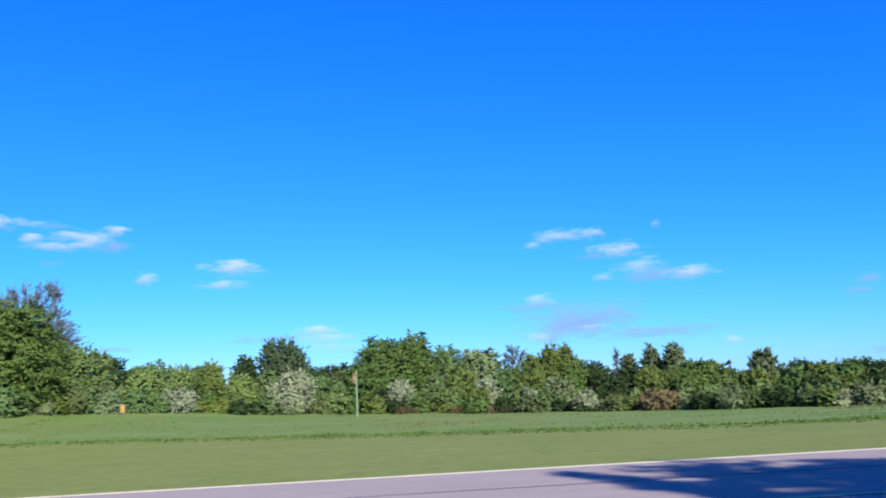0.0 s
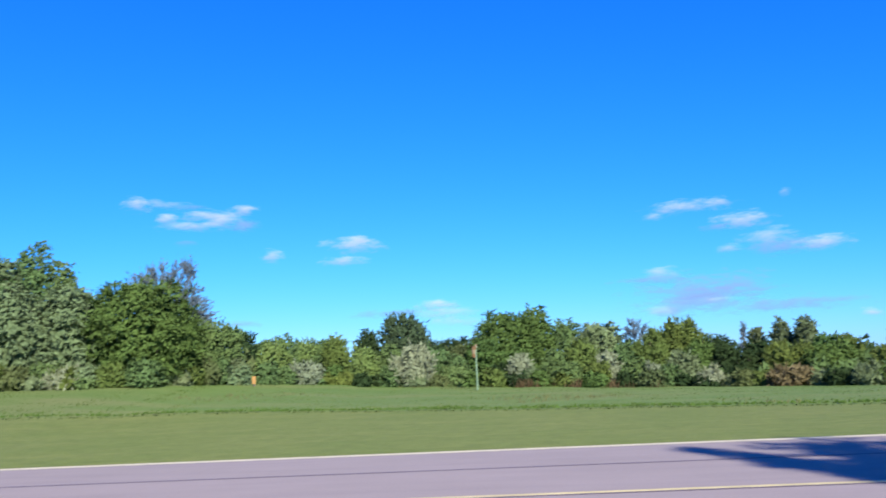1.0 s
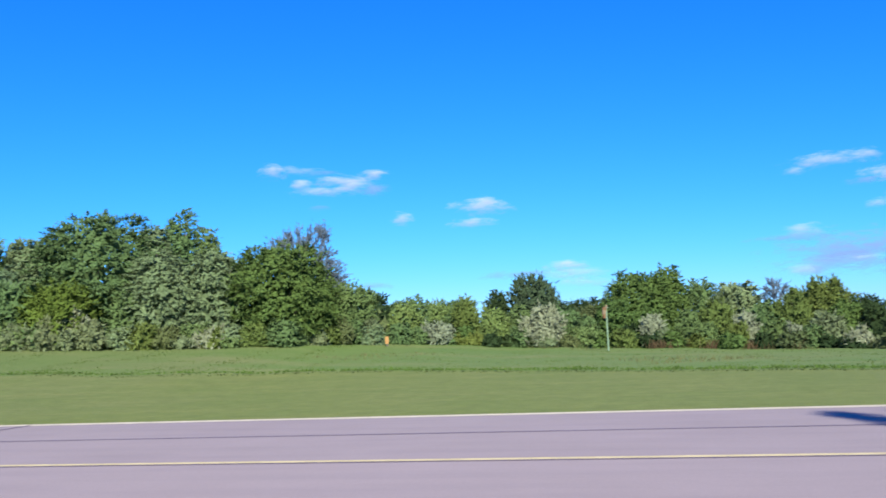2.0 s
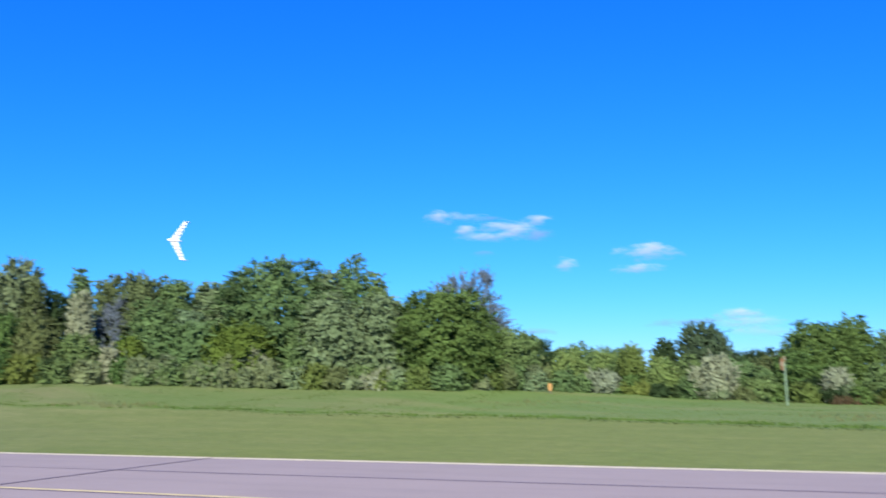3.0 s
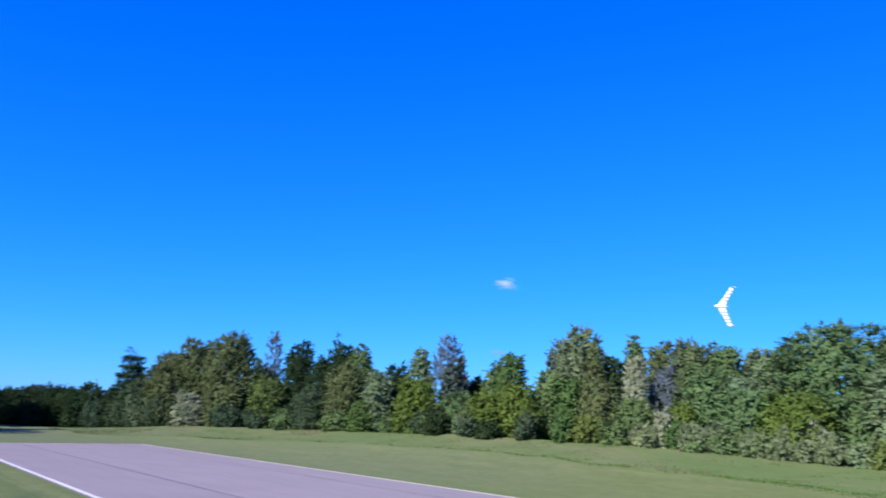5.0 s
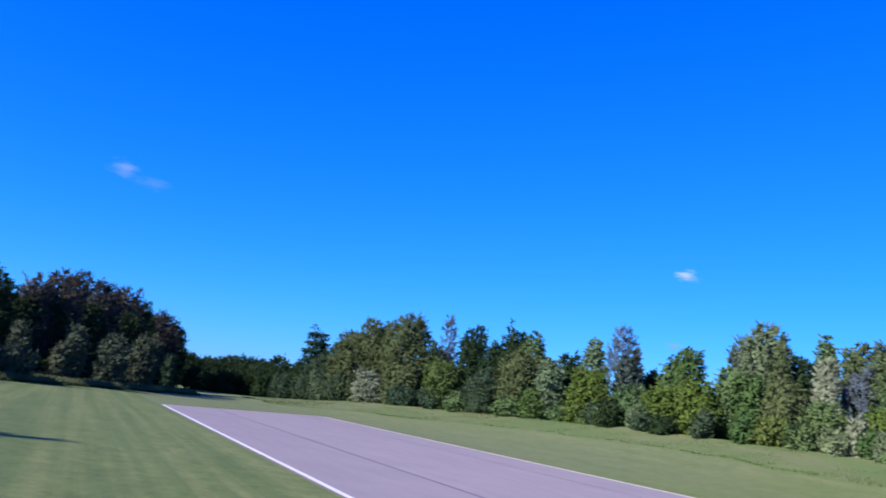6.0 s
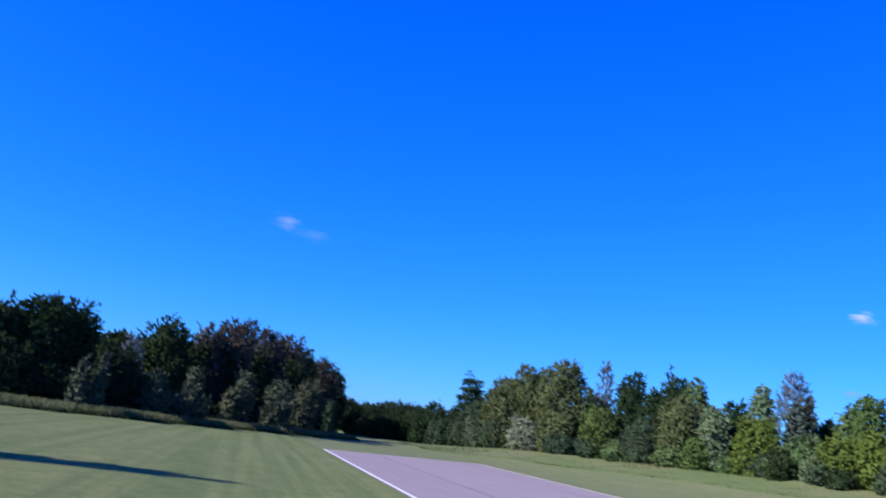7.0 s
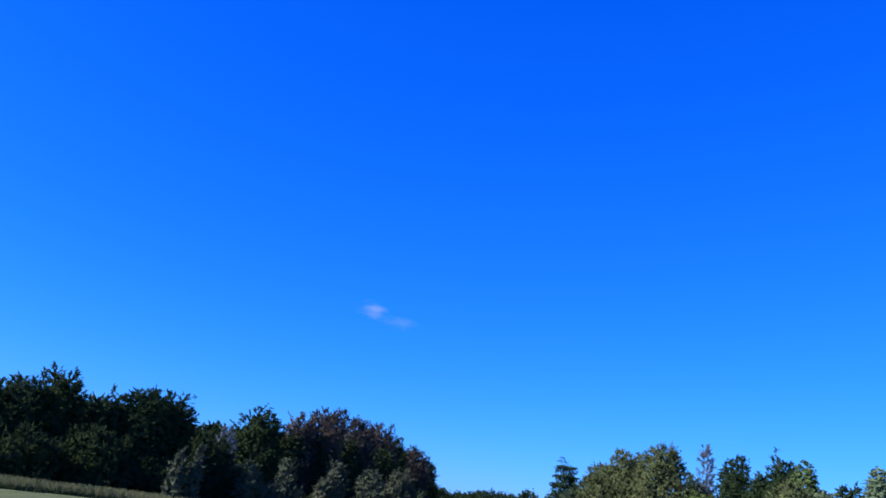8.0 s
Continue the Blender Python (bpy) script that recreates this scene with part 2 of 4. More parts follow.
def box_prism(bm, corners, z0, z1):
    """An upright prism on a list of (x, y) corners."""
    lo = [bm.verts.new((x, y, z0)) for x, y in corners]
    hi = [bm.verts.new((x, y, z1)) for x, y in corners]
    bm.faces.new(lo[::-1])
    bm.faces.new(hi)
    for k in range(len(lo)):
        j = (k + 1) % len(lo)
        bm.faces.new((lo[k], lo[j], hi[j], hi[k]))


# ---- ground ----
# foot of the wood: along the runway, across it, height of the land there
TREE_LINE = [(-190, 10, 0), (-149.4, 13.7, 0.6), (-118.7, 23.6, 0.28), (-95, 31.3, 1.65), (-77.8, 36.7, 2.06), (-72.6, 38, 2.15), (-58.6, 39.2, 2.36), (-51.1, 41.7, 2.38), (-44.9, 44.2, 2.38), (-39.7, 47.7, 2.28), (-35.2, 51.1, 2.14), (-31.7, 53.3, 1.97), (-24.8, 56.3, 1.86), (-21.9, 57.7, 1.83), (-19.5, 60.9, 1.78), (-16.8, 65.9, 1.65), (-13.1, 68.8, 1.5), (-5.4, 70.3, 0.96), (3.5, 70.4, 0.6), (12.1, 69, 0.22), (20, 65, 0.04), (25, 55.6, 0), (29.5, 50, 0), (40, 44, 0), (80, 30, 0)]
# edge of the mown field: along, across
MOWN_EDGE = [(-190, 6), (-91.5, 18.2), (-81.7, 26.9), (-67.9, 32.3), (-57.7, 33.6), (-52.2, 35.5), (-46.7, 36.8), (-41.7, 37.8), (-37.3, 38.9), (-32.8, 40.9), (-28.2, 41.4), (-25.1, 40.7), (-18.9, 41.8), (-13.9, 43.5), (-11.3, 43.2), (-7.7, 43.2), (-3.2, 41.6), (0.4, 40.1), (1.9, 39), (6.5, 37.5), (11, 35.8), (14.9, 33.5), (19.1, 32.5), (22.1, 32.5), (60, 26)]


def interp(x, rows, k):
    if x <= rows[0][0]:
        return rows[0][k]
    for a, b in zip(rows, rows[1:]):
        if x <= b[0]:
            s = (x - a[0]) / (b[0] - a[0])
            s = s * s * (3 - 2 * s)
            return a[k] + (b[k] - a[k]) * s
    return rows[-1][k]


def to_uv(x, y):
    return x * U.x + y * U.y, x * V.x + y * V.y


def from_uv(u, v, z=0.0):
    return Vector((u * U.x + v * V.x, u * U.y + v * V.y, z))


def ground_z(x, y):
    u, v = to_uv(x, y)
    vb, zb = interp(u, TREE_LINE, 1), interp(u, TREE_LINE, 2)
    v0 = 20 + min(0, max(-20, (u + 70) * 0.4))
    s = min(1, max(0, (v - v0) / max(8, vb - v0)))
    return zb * s * s


def sheet(name, rows, mat):
    """A grid mesh from rows of points."""
    me = bpy.data.meshes.new(name)
    n = len(rows[0])
    me.from_pydata([p for r in rows for p in r], [], [(i * n + k, i * n + k + 1, (i + 1) * n + k + 1, (i + 1) * n + k) for i in range(len(rows) - 1) for k in range(n - 1)])
    for p in me.polygons:
        p.use_smooth = True
    return link_mesh(name, me, mat)


radii = [0.0] + [1.5 * k for k in range(1, 101)] + [150 * 1.16 ** k for k in range(1, 24)]
rows = []
for k in range(241):
    a = k % 240 * math.tau / 240
    rows.append([(r * math.cos(a), r * math.sin(a), ground_z(r * math.cos(a), r * math.sin(a)) if r < 400 else ground_z(400 * math.cos(a), 400 * math.sin(a))) for r in radii])
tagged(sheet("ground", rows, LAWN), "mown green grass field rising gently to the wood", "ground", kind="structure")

rows = []
us = [-150 + 1.5 * k for k in range(154)]
for u in us:
    v0, v1 = interp(u, MOWN_EDGE, 1), interp(u, TREE_LINE, 1) + 14
    wob = 0.5 * noise.noise((u * 0.12, 3.1, 0)) + 0.25 * noise.noise((u * 0.6, 7.7, 0))
    row = []
    for k in range(25):
        s = k / 24
        p = from_uv(u, v0 + wob + (v1 - v0) * s)
        row.append((p.x, p.y, ground_z(p.x, p.y) + (-0.03 if k == 0 else 0.1 + 0.08 * noise.noise((p.x * 0.5, p.y * 0.5, 1)))))
    rows.append(row)
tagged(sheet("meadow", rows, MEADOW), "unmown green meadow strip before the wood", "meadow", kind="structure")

LEFT_EDGE = [(-99.2, 12.6), (-82.7, 6.9), (-74.9, 2.9), (-66, -0.9), (-56.8, -4.7), (-49.1, -9.3), (-43.8, -14), (-36.5, -20.9)]
rows = []
for k in range(60):
    u = -90 + 56 * k / 59
    v0 = interp(u, LEFT_EDGE, 1) + 0.3 * noise.noise((u * 0.3, 1.7, 4))
    row = []
    for j in range(14):
        p = from_uv(u, v0 - j * 1.4)
        row.append((p.x, p.y, -0.03 if j == 0 else 0.14 + 0.1 * noise.noise((p.x * 0.5, p.y * 0.5, 2))))
    rows.append(row)
tagged(sheet("meadow_edge", rows, MEADOW), "strip of tall rough grass before the shaded wood", "meadow", kind="structure")


rows = []
for k in range(81):
    u = -120 + 2.5 * k
    rows.append([(*from_uv(u, -70 + 74.47 * j / 30)[:2], 0.006) for j in range(31)])
tagged(sheet("near_lawn", rows, NEAR_LAWN), "closely mown striped grass beside the runway", "lawn", kind="structure")

# ---- runway ----
STRIP, NEAR = 3.73, 4.64
RIGHT_END = 70.0
CROSS = -13.7


def far_end(v):
    return -51.5 - (v - NEAR) * 1.38


runway = tagged(new("runway"), "pale grey-mauve fabric runway with dark seams and painted lines", "runway", kind="structure")
bm = bmesh.new()
vs = [NEAR - 0.05, NEAR + 4 * STRIP + 0.05]
box_prism(bm, [from_uv(far_end(vs[0]), vs[0])[:2], from_uv(RIGHT_END, vs[0])[:2], from_uv(RIGHT_END, vs[1])[:2], from_uv(far_end(vs[1]), vs[1])[:2]], -0.08, 0.008)
part("bed", bm, TAR, runway, "dark tarred seam bed")
for k in range(4):
    v0, v1 = NEAR + k * STRIP, NEAR + (k + 1) * STRIP
    lo, hi = (0.0 if k == 0 else 0.004), (0.0 if k == 3 else 0.004)
    v0, v1 = v0 + lo, v1 - hi
    for a, c in ((None, CROSS - 0.004), (CROSS + 0.004, RIGHT_END)):
        u0 = (far_end(v0), far_end(v1)) if a is None else (a + -0.04 * (v0 - 10), a + -0.04 * (v1 - 10))
        u1 = (c + -0.04 * (v0 - 10), c + -0.04 * (v1 - 10)) if a is None else (c, c)
        bm = bmesh.new()
        box_prism(bm, [from_uv(u0[0], v0)[:2], from_uv(u1[0], v0)[:2], from_uv(u1[1], v1)[:2], from_uv(u0[1], v1)[:2]], -0.05, 0.02)
        part("panel", bm, MAT, runway)


def stripe(name, u0, u1, v0, v1, mat, label):
    bm = bmesh.new()
    n = 60
    lo = [bm.verts.new(from_uv(u0 + (u1 - u0) * k / n, v0 + 0.012 * noise.noise((k * 0.7, v0, 5)), 0.0245)) for k in range(n + 1)]
    hi = [bm.verts.new(from_uv(u0 + (u1 - u0) * k / n, v1 + 0.012 * noise.noise((k * 0.7, v1, 9)), 0.0245)) for k in range(n + 1)]
    for k in range(n):
        bm.faces.new((lo[k], lo[k + 1], hi[k + 1], hi[k]))
    part(name, bm, mat, runway, label)


stripe("edge_line", far_end(NEAR), RIGHT_END, NEAR, NEAR + 0.14, WHITE_LINE, "white painted edge line")
stripe("edge_line", far_end(NEAR + 4 * STRIP), RIGHT_END, NEAR + 4 * STRIP - 0.2, NEAR + 4 * STRIP + 0.2, CREAM_LINE, "faded cream edge line")
stripe("centre_line", CROSS, RIGHT_END, NEAR + 2 * STRIP + 0.03, NEAR + 2 * STRIP + 0.22, YELLOW_LINE, "faded yellow centre line")
stripe("seam", far_end(NEAR + STRIP), RIGHT_END, NEAR + STRIP - 0.05, NEAR + STRIP + 0.04, TAR, "dark tarred seam")
stripe("seam", CROSS, RIGHT_END, NEAR + 2 * STRIP - 0.06, NEAR + 2 * STRIP + 0.02, TAR, "dark tarred seam")
stripe("seam", CROSS, RIGHT_END, NEAR + 3 * STRIP - 0.07, NEAR + 3 * STRIP + 0.05, TAR, "dark tarred seam")
stripe("seam", far_end(NEAR + 3 * STRIP), CROSS, NEAR + 3 * STRIP - 0.03, NEAR + 3 * STRIP + 0.02, TAR, "thin dark tarred seam")
bm = bmesh.new()
p = [from_uv(CROSS + -0.04 * (v - 10) + d, v, 0.0285) for v, d in ((NEAR, -0.05), (NEAR, 0.05), (NEAR + 4 * STRIP, 0.05), (NEAR + 4 * STRIP, -0.05))]
bm.faces.new([bm.verts.new(q) for q in p])
part("seam", bm, TAR, runway, "dark tarred seam")
bm = bmesh.new()
p = [from_uv(far_end(v) + d, v, 0.0245) for v, d in ((NEAR, 0), (NEAR, 0.3), (NEAR + 4 * STRIP, 0.3), (NEAR + 4 * STRIP, 0))]
bm.faces.new([bm.verts.new(q) for q in p])
part("end_line", bm, CREAM_LINE, runway, "faded cream end line")


# ---- grass blades ----
def grass(name, label, spots, height, width, mat, seed):
    """Upright blades, each a narrow bent quad, on an array of (x, y, z)."""
    rng = np.random.default_rng(seed)
    n = len(spots)
    a = rng.uniform(0, math.tau, n)
    side = np.stack([np.cos(a), np.sin(a), np.zeros(n)], 1) * (width * rng.uniform(0.6, 1.4, (n, 1)))
    lean = np.stack([rng.normal(size=n), rng.normal(size=n), np.zeros(n)], 1) * 0.35
    h = height * rng.uniform(0.45, 1.3, (n, 1))
    up = np.array((0, 0, 1.0))
    root = np.asarray(spots) - up * 0.04
    co = np.stack([root - side, root + side, root + side * 0.25 + (up + lean) * h, root - side * 0.25 + (up + lean) * h], 1)
    ob = link_mesh(name, loose_faces(name, co), mat)
    return tagged(ob, label, "grass", kind="stuff")


rng = np.random.default_rng(11)
spots, dry = [], []
while len(spots) < 60000:
    u = rng.uniform(-105, 45)
    v0, v1 = interp(u, MOWN_EDGE, 1), interp(u, TREE_LINE, 1) + 3
    s = rng.uniform() ** 1.2
    p = from_uv(u, v0 + 0.5 + (v1 - v0) * s)
    (dry if noise.noise((p.x * 0.11, p.y * 0.11, 5)) > 0.36 and rng.uniform() < 0.5 else spots).append((p.x, p.y, ground_z(p.x, p.y) + 0.08))
grass("meadow_grass", "rough green meadow grass in a wide strip", spots, 0.075, 0.045, BLADE, 1)
grass("dry_meadow_grass", "pale dry seed heads among meadow grass", dry, 0.2, 0.035, STRAW, 2)
lush, cut = [], []
for k in range(15000):
    u = rng.uniform(-100, 45)
    v0 = interp(u, MOWN_EDGE, 1) + 0.5 * noise.noise((u * 0.12, 3.1, 0)) + 0.25 * noise.noise((u * 0.6, 7.7, 0))
    tuft = noise.noise((u * 0.45, 0.0, 12.0))
    p = from_uv(u, v0 + 0.35 + rng.uniform() ** 1.5 * (2.0 + 1.5 * tuft))
    if rng.uniform() < 0.5 + 0.5 * tuft - max(0.0, min(0.5, (-20 - u) * 0.015)):
        lush.append((p.x, p.y, ground_z(p.x, p.y) + 0.1))
    if k < 3800 and u > -30 and noise.noise((u * 0.25, 0.0, 3.0)) > -0.25:
        p = from_uv(u, v0 + rng.normal() * 0.3)
        cut.append((p.x, p.y, ground_z(p.x, p.y)))
grass("lush_edge_grass", "brighter green uncut grass along the mown edge", lush, 0.075, 0.06, LUSH, 5)
grass("cut_edge_grass", "dark thatch where the mown field meets the meadow", cut, 0.08, 0.05, THATCH_SHADE, 6)
spots, cut = [], []
for k in range(30000):
    u = rng.uniform(-98, -34)
    v0 = interp(u, LEFT_EDGE, 1) + 0.3 * noise.noise((u * 0.3, 1.7, 4))
    p = from_uv(u, v0 - 0.2 - rng.uniform(0, 1) ** 1.3 * 4.2 * (1 + 0.4 * noise.noise((u * 0.25, 5.0, 1.0))))
    spots.append((p.x, p.y, 0.08))
    if k < 7000:
        p = from_uv(u, v0 + rng.normal() * 0.12)
        cut.append((p.x, p.y, 0.0))
grass("edge_grass", "tall dry rough grass along the shaded wood", spots, 0.42, 0.035, EDGE_STRAW, 3)
# dark blades stand in for the shade on the grass's near side
grass("cut_edge_grass", "dark blades for the shaded foot of the tall edge grass", cut, 0.2, 0.08, THATCH_SHADE, 8)


RUST_GRASS = leaf_material("rusty_weeds", (0.059, 0.047, 0.028), (0.089, 0.070, 0.040), (0.124, 0.103, 0.059), 0.3)
spots = []
for az, d, half in ((3.0, 70.3, 1.2), (0.9, 70.0, 0.7), (6.6, 69.6, 0.6), (-1.2, 69.5, 0.4)):
    for k in range(int(700 * half)):
        at = az + rng.normal() * half * 0.7
        if rng.uniform() < 0.45 + 1.6 * noise.noise((at * 2.3, d, 4.0)):
            p = heading(at) * (d + rng.normal() * 0.6)
            spots.append((p.x, p.y, ground_z(p.x, p.y) + 0.05))
grass("rusty_weeds", "tall brownish weeds at the foot of the wood", spots, 0.62, 0.04, RUST_GRASS, 4)


# ---- trees ----
LOOK = {"green": "mid-green leafy", "lime": "light green leafy", "olive": "olive-green leafy", "yellow": "yellow-green leafy", "oak": "broad green",
        "dark": "dark green leafy", "dark2": "deep green leafy", "deep": "very dark green leafy", "pine": "dark layered pine", "brown": "brownish green leafy", "rusty": "thin autumn-brown",
        "rust": "rust-brown autumn", "bare": "thin grey-purple half-bare", "grey": "grey-green leafy", "blue": "dusky blue-green spreading", "pale": "pale green slender", "silver": "silvery white-green", "dim": "dull grey-green leafy", "russet": "dull russet-brown leafy",
        "silvergreen": "silver-green leafy"}
count = 0


def wave(rng, d, freq, n=7):
    """Smooth random bumps over directions d."""
    k = rng.normal(size=(n, 3)) * freq
    return np.sin(d @ k.T + rng.uniform(0, math.tau, n)).sum(1) / math.sqrt(n)


# rise of the twigs, flatness of the boughs, droop of the tips, squareness of the outline, unevenness
HABIT = {"oak": (0.25, 0.6, 0.35, 2.3, 0.08), "green": (0.3, 0.8, 0.15, 2.3, 0.13), "lime": (0.45, 1.0, 0.2, 2.3, 0.1), "olive": (0.7, 1.0, 0.25, 2.4, 0.13),
         "yellow": (0.3, 0.9, 0.2, 2.1, 0.1), "dark": (0.3, 0.8, 0.1, 2.3, 0.14), "dark2": (0.2, 0.42, 0.2, 2.2, 0.09), "deep": (0.5, 0.9, 0.0, 2.3, 0.14),
         "pine": (0.05, 0.3, 0.0, 2.0, 0.12), "brown": (0.4, 0.9, 0.15, 2.3, 0.12), "rusty": (0.6, 1.0, 0.0, 2.3, 0.14), "rust": (0.5, 0.9, 0.0, 2.2, 0.1),
         "bare": (0.8, 1.0, 0.0, 2.0, 0.16), "blue": (0.7, 1.0, 0.0, 2.1, 0.12), "grey": (0.75, 1.0, 0.15, 2.2, 0.15), "dim": (0.75, 1.0, 0.15, 2.1, 0.2), "russet": (0.6, 1.0, 0.0, 2.3, 0.14), "pale": (0.8, 0.9, 0.1, 2.0, 0.15),
         "silver": (0.8, 1.0, 0.2, 2.1, 0.16), "silvergreen": (0.3, 0.45, 0.25, 2.3, 0.1)}


def crown_points(rng, w, h, foot, n, kind, ragged):
    """Places, ways and facings of the leaves, and the boughs: twigs full of leaves fan out from boughs all round an uneven crown."""
    rise, flat, droop, p, rag = HABIT[kind]
    rag += ragged
    size = np.array((w / 2, w / 2, (h - foot) / 2))
    area = math.pi * w * (w + h - foot) / 2
    seed = int(rng.integers(1 << 30))

    def shell(d):
        s = np.random.default_rng(seed)
        r = 1 + 0.75 * rag * wave(s, d, 2.3) + 0.4 * rag * wave(s, d, 5.0)
        r = r * (np.abs(d) ** p).sum(1) ** (-1 / p)
        if kind in ("pine", "pale"):
            r = r * (1 - (0.3 if kind == "pine" else 0.1) * np.clip(d[:, 2], 0, 1) * (1 - d[:, 2] ** 2))
        return d * r[:, None] * size

    b = min(0.55, max(0.22, 0.055 * min(w, h) + 0.13))
    nb = int(min(420, max(16, 0.7 * area / b ** 2)))
    z = -0.96 + 1.88 * (np.arange(nb) + rng.uniform(0.2, 0.8, nb)) / nb
    a = np.arange(nb) * 2.39996 + rng.normal(size=nb) * 0.35
    q = np.sqrt(np.clip(1 - z * z, 0, 1))
    d = unit(np.stack([q * np.cos(a), q * np.sin(a), z], 1))
    normal = unit(d / size)
    rb = b * np.clip(np.exp(rng.normal(size=nb) * 0.38), 0.5, 2.3)
    at = shell(d) - normal * (rb * rng.uniform(0.35, 1.15, nb))[:, None]
    # twigs
    per = 7
    nt = max(2 * nb, int(0.76 * n / per))
    k = rng.choice(nb, nt, p=rb ** 2 / (rb ** 2).sum())
    o = unit(normal[k] * 0.55 + rng.normal(size=(nt, 3)) * 0.6 + np.array((0, 0, rise)))
    o[:, 2] *= flat
    reach = (0.5 * b + 0.5 * rb[k]) * rng.uniform(0.6, 1.5, nt) * np.where(rng.uniform(size=nt) < 0.15, 1.6, 1.0)
    s = rng.uniform(size=(nt, per)) ** 0.75
    pos = (at[k] - o * (0.3 * rb[k])[:, None])[:, None] + o[:, None] * (s * (reach + 0.3 * rb[k])[:, None])[..., None]
    pos = pos + rng.normal(size=pos.shape) * (0.09 * b)
    pos[..., 2] -= droop * 0.5 * s ** 2 * reach[:, None]
    tan = o[:, None] + np.array((0, 0, -1.0)) * (droop * s)[..., None]
    face = (normal[k] * 0.95 + o * 0.2 + np.array((0, 0, 0.35)))[:, None] + 0 * pos
    pos, tan, face = (v.reshape(-1, 3) for v in (pos, tan, face))
    # the shaded heart of the crown, of larger sprays
    scale = np.ones(len(pos))
    if kind != "bare":
        m = int(n * 0.2)
        e = unit(rng.normal(size=(m, 3)))
        pos = np.concatenate([pos, shell(e) * rng.uniform(0.52, 0.86, (m, 1))])
        tan, face = np.concatenate([tan, rng.normal(size=(m, 3))]), np.concatenate([face, unit(e / size)])
        scale = np.concatenate([scale, np.full(m, 1.9)])
    fit = size / np.array((np.quantile(np.abs(pos[:, 0]), 0.985), np.quantile(np.abs(pos[:, 1]), 0.985), np.quantile(pos[:, 2], 0.992)))
    pos, at = pos * fit, at * fit
    pos[:, 2] += foot + size[2]
    at[:, 2] += foot + size[2]
    keep = pos[:, 2] > 0.03
    return pos[keep], tan[keep], face[keep], scale[keep, None], at, rb


def plant(name, kind, x, y, h, w, leaf, density, foot, category):
    global count
    count += 1
    rng = np.random.default_rng(1000 + count)
    thin = kind == "bare"
    bark = PALE_BARK if thin else BARK
    u, v = to_uv(x, y)
    if v < 0 and u > -30:
        where = "beside the mown lawn"
    elif u < -30 and v < 20:
        where = "in the dark shaded wood"
    else:
        where = "at the foot of the sunlit wood" if category == "bush" else "in the sunlit wood"
    stature = ("tall " if h > 9 else "small " if h < 6.5 else "") if category == "tree" else ("low " if h < 1.6 else "")
    root = tagged(new(name), f"{stature}{LOOK[kind]} {category} {where}", category, group="bushes of the wood edge" if category == "bush" else "trees of the wood")
    root.location = (x, y, ground_z(x, y) - 0.02)
    area = math.pi * w * (w + h - foot) / 2
    n = int(min(42000, density * area / leaf ** 2 * (1.3 if thin else 1.0)))
    pos, tan, face, scale, c, r = crown_points(rng, w, h, foot, n, kind, rng.uniform(0.03, 0.12) if category == "bush" else 0.0)
    if kind == "pine":
        pos[:, 2] += 0.22 * np.sin(pos[:, 2] * 5)
    # trunk and limbs
    top = h * (0.8 if category == "tree" else 0.55)
    r0 = max(0.04, 0.018 * h)
    sway = Vector((rng.normal() * 0.04 * h, rng.normal() * 0.04 * h, 0))
    stem = [Vector((0, 0, -0.15)), Vector((0, 0, top * 0.3)) + sway * 0.3, Vector((0, 0, top * 0.65)) + sway * 0.5, Vector((0, 0, top)) + sway]
    bm = bmesh.new()
    tube(bm, stem, [r0 * 1.3, r0, r0 * 0.6, r0 * 0.15])
    single = category == "bush"
    if not single:
        part("trunk", bm, bark, root)
    order = np.argsort(-c[:, 2])
    for k in (order[:: max(1, len(order) // 9)] if thin else order[:: max(1, len(order) // 5)]):
        tip = Vector(c[k])
        a = stem[1].lerp(stem[2], rng.uniform(0, 1))
        if tip.z < a.z:
            a = stem[0].lerp(stem[1], 0.7)
        m = a.lerp(tip, 0.55) + Vector((0, 0, -0.05 * h))
        if not single:
            bm = bmesh.new()
        tube(bm, [a, m, tip], [r0 * 0.45, r0 * 0.28, r0 * 0.06], 5)
        if thin:
            for j in range(10):
                e = tip + Vector(unit(rng.normal(size=3)) + np.array((0, 0, 0.7))).normalized() * float(r[k]) * rng.uniform(1.0, 1.9)
                tube(bm, [m.lerp(tip, 0.7), tip.lerp(e, 0.5) + Vector(rng.normal(size=3) * 0.08), e], [r0 * 0.1, r0 * 0.07, r0 * 0.03], 3)
        if not single:
            part("limb", bm, bark, root)
    if single:
        part("stem", bm, BARK, root)
    co = leaves(rng, pos, tan, face, leaf * scale * (0.55 if thin else 1.0), 3.6 if thin else 2.2 if kind in ("silver", "olive", "grey", "silvergreen", "pale") else 1.8)
    link_mesh("crown", loose_faces("crown", co), LEAF[kind], root)
    return root


def tree(kind, x, y, h, w, leaf=0.0, foot=0.03, fullness=2.7):
    plant("tree", kind, x, y, h, w, leaf or 0.122, fullness, h * foot, "tree")


def bush(kind, x, y, h, w):
    plant("bush", kind, x, y, h, w, 0.12, 2.7, -h * 0.15, "bush")


